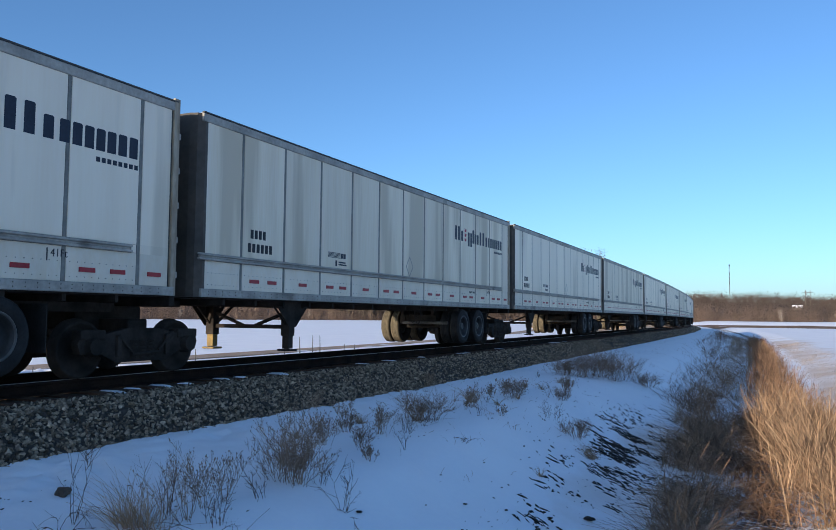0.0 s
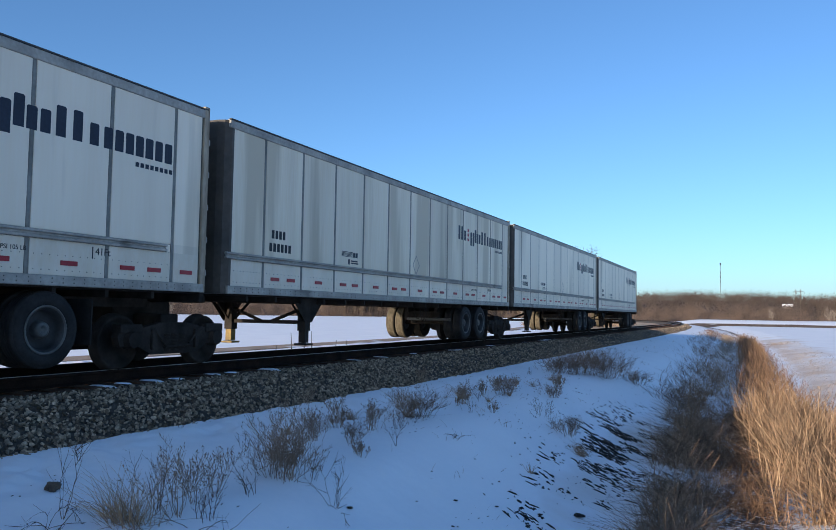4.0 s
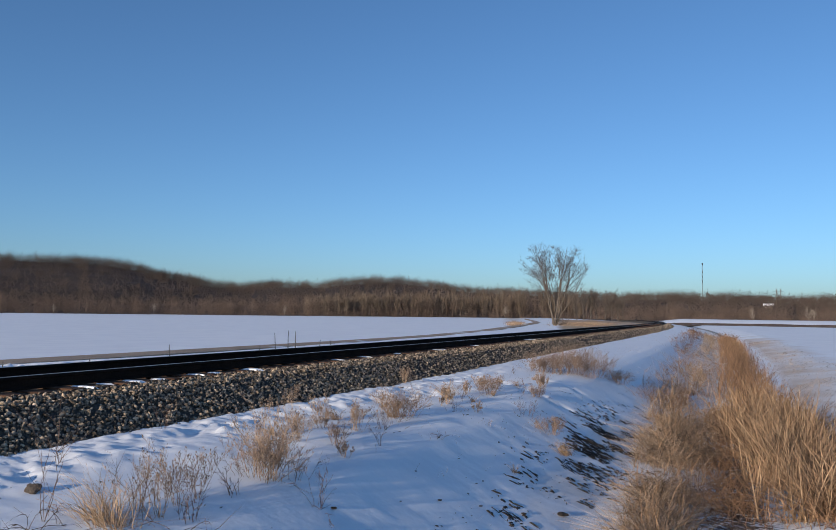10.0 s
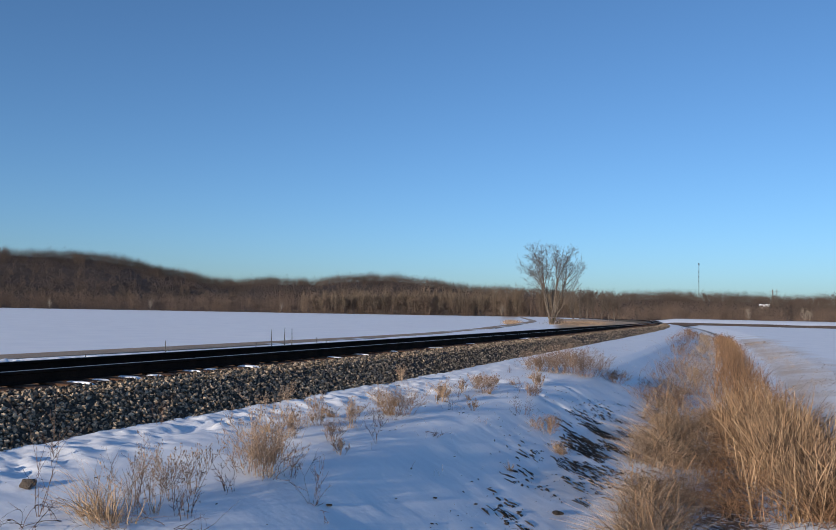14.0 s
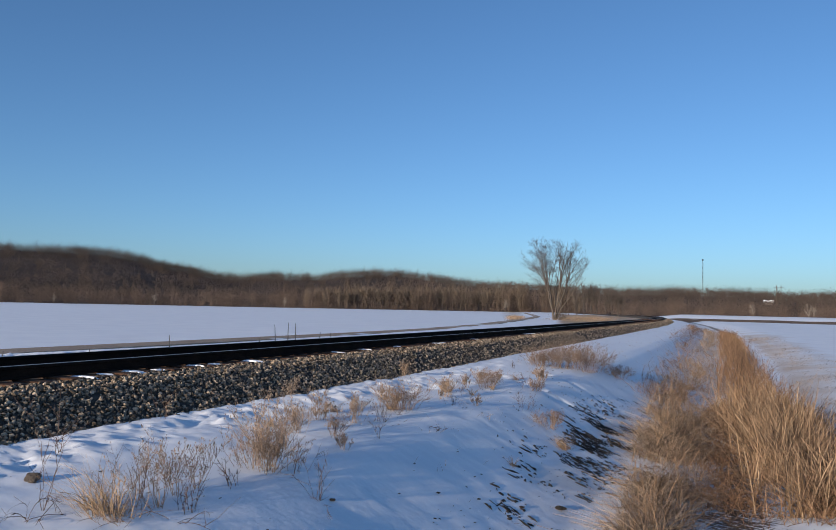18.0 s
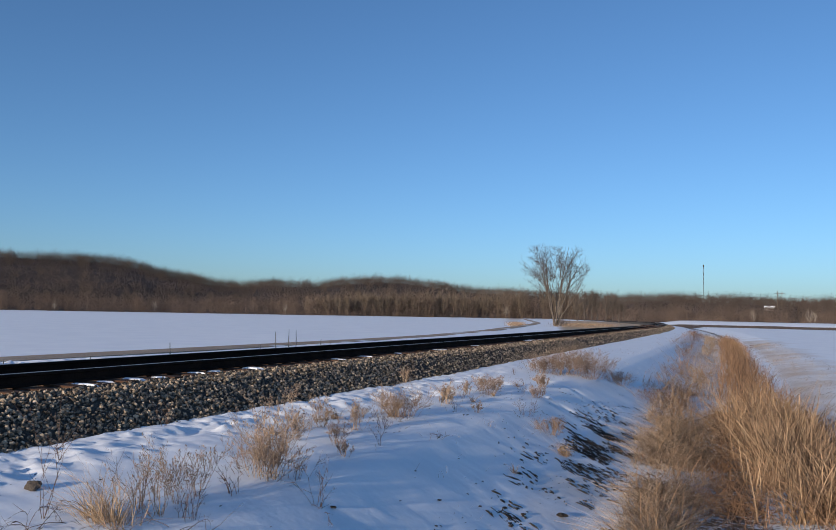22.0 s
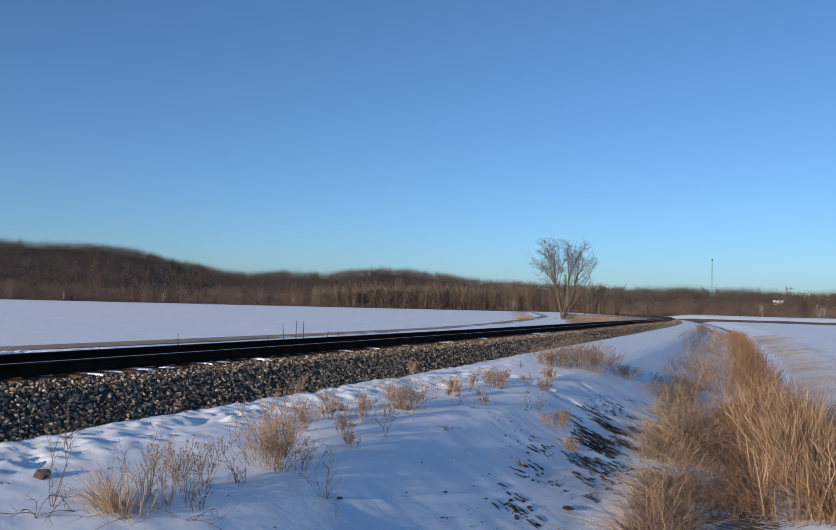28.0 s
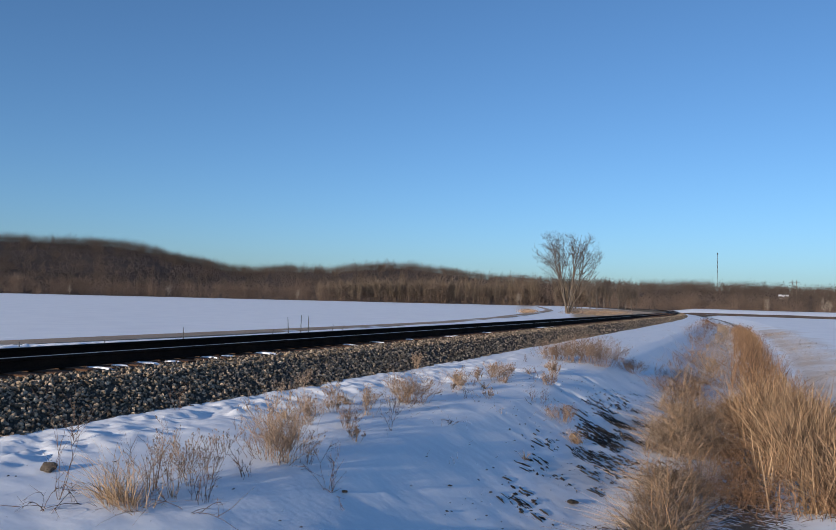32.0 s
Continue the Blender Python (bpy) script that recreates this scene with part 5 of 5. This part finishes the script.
def lone_tree(x, y, height):
    """Stems that fan out of one root into a heart-shaped crown."""
    global rng
    shared, rng = rng, np.random.default_rng(TREE_SEED)
    z = float(ground_z(x, y)[0])
    ob = tagged(new("tree"), "tall leafless tree with several pale stems, standing by the road", "tree")
    ob.location = (x, y, z)
    room_z = [0, 0.25, 0.36, 0.5, 0.66, 0.82, 0.92, 1.0, 1.03]
    room_r = [0.2, 1.3, 3.3, 6.0, 7.2, 7.2, 6.4, 4.4, 0]
    n = 48
    i = np.arange(n)
    zf = 0.50 + 0.49 * ((i * 0.7549) % 1) ** 0.62
    az = i * 0.5698 * 2 * np.pi
    q = np.interp(zf, room_z, room_r) * np.where(zf > 0.8, np.sqrt((i * 0.37) % 1 * 0.9 + 0.1), 0.97)
    tip = np.stack([q * np.cos(az), q * np.sin(az), zf * height], 1)
    root = np.stack([0.2 * np.cos(az), 0.2 * np.sin(az), np.full(n, -0.1)], 1)
    for j in range(7, n):
        stem = np.linalg.norm(tip[:7] - tip[j], axis=1).argmin()
        f = rng.uniform(0.32, 0.62)
        root[j] = root[stem] * (1 - f) ** 2 + 2 * (root[stem] + (tip[stem] - root[stem]) * np.array([0.4, 0.4, 0.56])) * f * (1 - f) + tip[stem] * f ** 2
    bend = root + (tip - root) * np.array([0.35, 0.35, 0.57])
    f = np.linspace(0, 1, 9)[None, :, None]
    P = root[:, None] * (1 - f) ** 2 + 2 * bend[:, None] * f * (1 - f) + tip[:, None] * f ** 2
    P[:, 1:-1] += rng.normal(0, 0.07, (n, 7, 3))
    R = np.where(i < 7, 0.16, 0.066)[:, None] * np.linspace(1, 0.16, 9)[None]
    for j in range(n):
        name = "trunk" if j < 7 else "limb"
        part(name, mesh_from(name, *tubes(P[j:j + 1], R[j:j + 1], 7 if j < 7 else 5), None, True), BARK, ob)

    def within(P, R):
        """Keeps what ends inside the crown's outline."""
        tip = P[:, -1]
        room = np.interp(tip[:, 2] / height, room_z, room_r)
        ok = np.linalg.norm(tip[:, :2], axis=1) < room * rng.uniform(0.9, 1.08, len(tip))
        return P[ok], R[ok]

    wood_paths = P
    for name, per, low, turn, length, rad, k in (("branchwork", 9, 0.3, 40, 0.30, 0.02, 5), ("twig_mass", 7, 0.2, 44, 0.46, 0.0085, 4), ("twig_crown", 6, 0.2, 42, 0.55, 0.0055, 2)):
        wood_paths, R = within(*grow(wood_paths, per, low, 1.0, turn, length, rad, 0.02, k))
        stuff_part(name, mesh_from(name, *tubes(wood_paths, R)), TWIG, ob)
    base = np.concatenate([rng.normal(0, 0.8, (110, 2)) + [1.3, 0], np.zeros((110, 1))], 1)
    Q, R = stems(base, rng.normal(0, 0.2, (110, 2)), rng.uniform(0.6, 3.6, 110), np.full(110, 0.018), 0.2, 4)
    stuff_part("sucker_brush", mesh_from("sucker_brush", *tubes(Q, R)), TWIG, ob, "brown brush round the trunks")
    rng = shared
    return ob


lone_tree(-35.2, 146.0, 16.0)


# ---- grassy bank round the tree ----
n = 9000
gb, gdist = np.where(rng.uniform(0, 1, n) < 0.3, rng.normal(-16.4, 0.3, n), rng.normal(-11.4, 0.95, n)), rng.uniform(138, 205, n)
gx, gyy = gdist * np.sin(np.radians(gb)), gdist * np.cos(np.radians(gb))
ok = lumps(gx, gyy, 9.0, 41) + 0.5 * lumps(gx, gyy, 3.0, 42) + rng.normal(0, 0.25, n) > 0.1
base = np.stack([gx, gyy, ground_z(gx, gyy)[0] - 0.03], 1)[ok]
P, R = stems(base, rng.normal(0, 0.3, (len(base), 2)), rng.uniform(0.12, 0.5, len(base)), np.full(len(base), 0.035), 0.35, 3)
tagged(new("bank_grass", mesh_from("bank_grass", *tubes(P, R), WEED)), "straw-coloured grass on the bank round the tree", "grass", kind="stuff")

# ---- stakes between track and road ----
for x, y, h in ((-19.4, 22.0, 0.95), (-19.2, 28.4, 1.25), (-19.6, 30.0, 1.3), (-19.8, 30.9, 1.25), (-18.8, 26.6, 0.8), (-20.0, 33.4, 0.75), (-18.6, 17.6, 0.7), (-18.6, 14.6, 0.75), (-20.2, 34.8, 0.7)):
    t = tagged(new("stake"), "thin dark weathered stake beside the farm road", "stake", "stakes by the road")
    t.location = (x, y, float(ground_z(x, y)[0]) - 0.05)
    P, R = stems(np.zeros((1, 3)), rng.normal(0, 0.06, (1, 2)), np.array([h]), np.array([0.03]), 0.05, 4)
    part("shaft", mesh_from("shaft", *tubes(P, R, 6)), POST, t)


# ---- bare earth showing on the slope ----
def earth_streaks(n):
    """Flat dark clods of earth, drawn out down the slope, thickest beside the ditch grass."""
    m = n // 2
    dd = np.concatenate([rng.normal(-2.85, 0.42, m), rng.normal(-2.7, 0.5, n - m)])
    yy = np.concatenate([rng.normal(16.6, 1.9, m), rng.uniform(9.4, 18.5, n - m)])
    keep = lumps(dd, yy, 0.7, 51) + 0.8 * lumps(dd, yy, 0.3, 52) + rng.normal(0, 0.15, n) > 0.12
    dd, yy = dd[keep], yy[keep]
    n = len(dd)
    x, y = dd + shift(yy), yy
    turn = radians(-16) + rng.normal(0, 0.42, n)
    long, wide = rng.uniform(0.02, 0.07, n) * rng.choice([0.35, 0.6, 1.0, 2.0], n), rng.uniform(0.006, 0.022, n) * rng.choice([0.6, 1.0, 1.7], n)
    a = np.arange(8) * np.pi / 4
    rr = rng.uniform(0.3, 1.5, (n, 8))
    u, v = np.cos(a) * rr * long[:, None], np.sin(a) * rr * wide[:, None]
    px, py = x[:, None] + u * np.cos(turn)[:, None] - v * np.sin(turn)[:, None], y[:, None] + u * np.sin(turn)[:, None] + v * np.cos(turn)[:, None]

    def surface(px, py):
        z, d = ground_z(px, py)
        return z + snow_relief(d, py)

    rim = np.stack([px, py, surface(px, py) - 0.004], -1)
    top = np.stack([x[:, None] + (px - x[:, None]) * 0.6, y[:, None] + (py - y[:, None]) * 0.6], -1)
    top = np.concatenate([top, surface(top[..., 0], top[..., 1])[..., None] + rng.uniform(0.008, 0.02, (n, 1, 1))], -1)
    pts = np.concatenate([rim, top], 1)
    k = np.arange(8)
    side = np.stack([k, (k + 1) % 8, 8 + (k + 1) % 8, 8 + k], 1)
    cap = np.array([[8, 9, 10, 11], [8, 11, 12, 15], [12, 13, 14, 15]])
    faces = np.concatenate([side, cap])[None] + np.arange(n)[:, None, None] * 16
    return pts, faces.reshape(-1, 4)


def specks(n):
    """Small bits of chaff and earth strewn over the snow."""
    S, d = rng.uniform(4, 26, n), rng.uniform(-6.6, -2.2, n)
    keep = lumps(d, S, 1.3, 61) + rng.normal(0, 0.3, n) > 0.25
    S, d = S[keep], d[keep]
    px, py, _ = along(S, d)
    z, dd = ground_z(px, py)
    z = z + snow_relief(dd, py)
    size = rng.uniform(0.003, 0.012, len(S)) * (1 + S / 40)
    heading = rng.normal(0, 1, (len(S), 3)) * [1, 1, 0.15]
    heading /= np.linalg.norm(heading, axis=1, keepdims=True)
    c = np.stack([px, py, z + 0.004], 1)
    P = np.stack([c - heading * size[:, None] * 1.5, c, c + heading * size[:, None] * 1.5], 1)
    return tubes(P, size[:, None] * np.array([[0.2, 0.55, 0.15]]))


tagged(new("chaff", mesh_from("chaff", *specks(1500), EARTH)), "bits of dark chaff strewn on the snow", "chaff", kind="stuff")
tagged(new("bare_earth", mesh_from("bare_earth", *earth_streaks(3000), EARTH)), "dark streaks of bare earth showing through the snow", "earth", kind="stuff")

# ---- rock and clods on the snow ----
def lump(name, x, y, size, flat, material, label):
    bm = bmesh.new()
    bmesh.ops.create_icosphere(bm, subdivisions=3, radius=1.0)
    r = random.Random(int(abs(x * 1000)))
    off = Vector((r.random() * 9, r.random() * 9, 0))
    for v in bm.verts:
        v.co *= 0.8 + 0.35 * noise.noise(v.co * 1.3 + off) + 0.12 * noise.noise(v.co * 4 + off)
        v.co = Vector((v.co.x * size, v.co.y * size * 0.85, v.co.z * size * flat))
    me = bpy.data.meshes.new(name)
    bm.to_mesh(me)
    bm.free()
    me.materials.append(material)
    ob = tagged(new(name, me), label, "rock" if name == "rock" else "clod")
    ob.location = (x, y, float(ground_z(x, y)[0]) + size * flat * 0.3)


lump("rock", -6.05, 5.12, 0.10, 0.62, CLOD, "grey-brown rock lying in the snow")
for x, y, size in ((-3.54, 8.84, 0.038), (-4.02, 7.08, 0.047), (-2.45, 10.64, 0.101), (-4.03, 9.21, 0.023), (-3.49, 10.03, 0.022), (-3.76, 8.17, 0.021), (-3.21, 9.40, 0.033),
                   (-3.93, 10.53, 0.023), (-3.68, 11.89, 0.024), (-3.06, 11.02, 0.033), (-3.30, 8.15, 0.028), (-2.80, 9.97, 0.045)):
    lump("soil_clod", x, y, size * 0.9, 0.32, EARTH, "small dark clod of earth on snow")

motions()
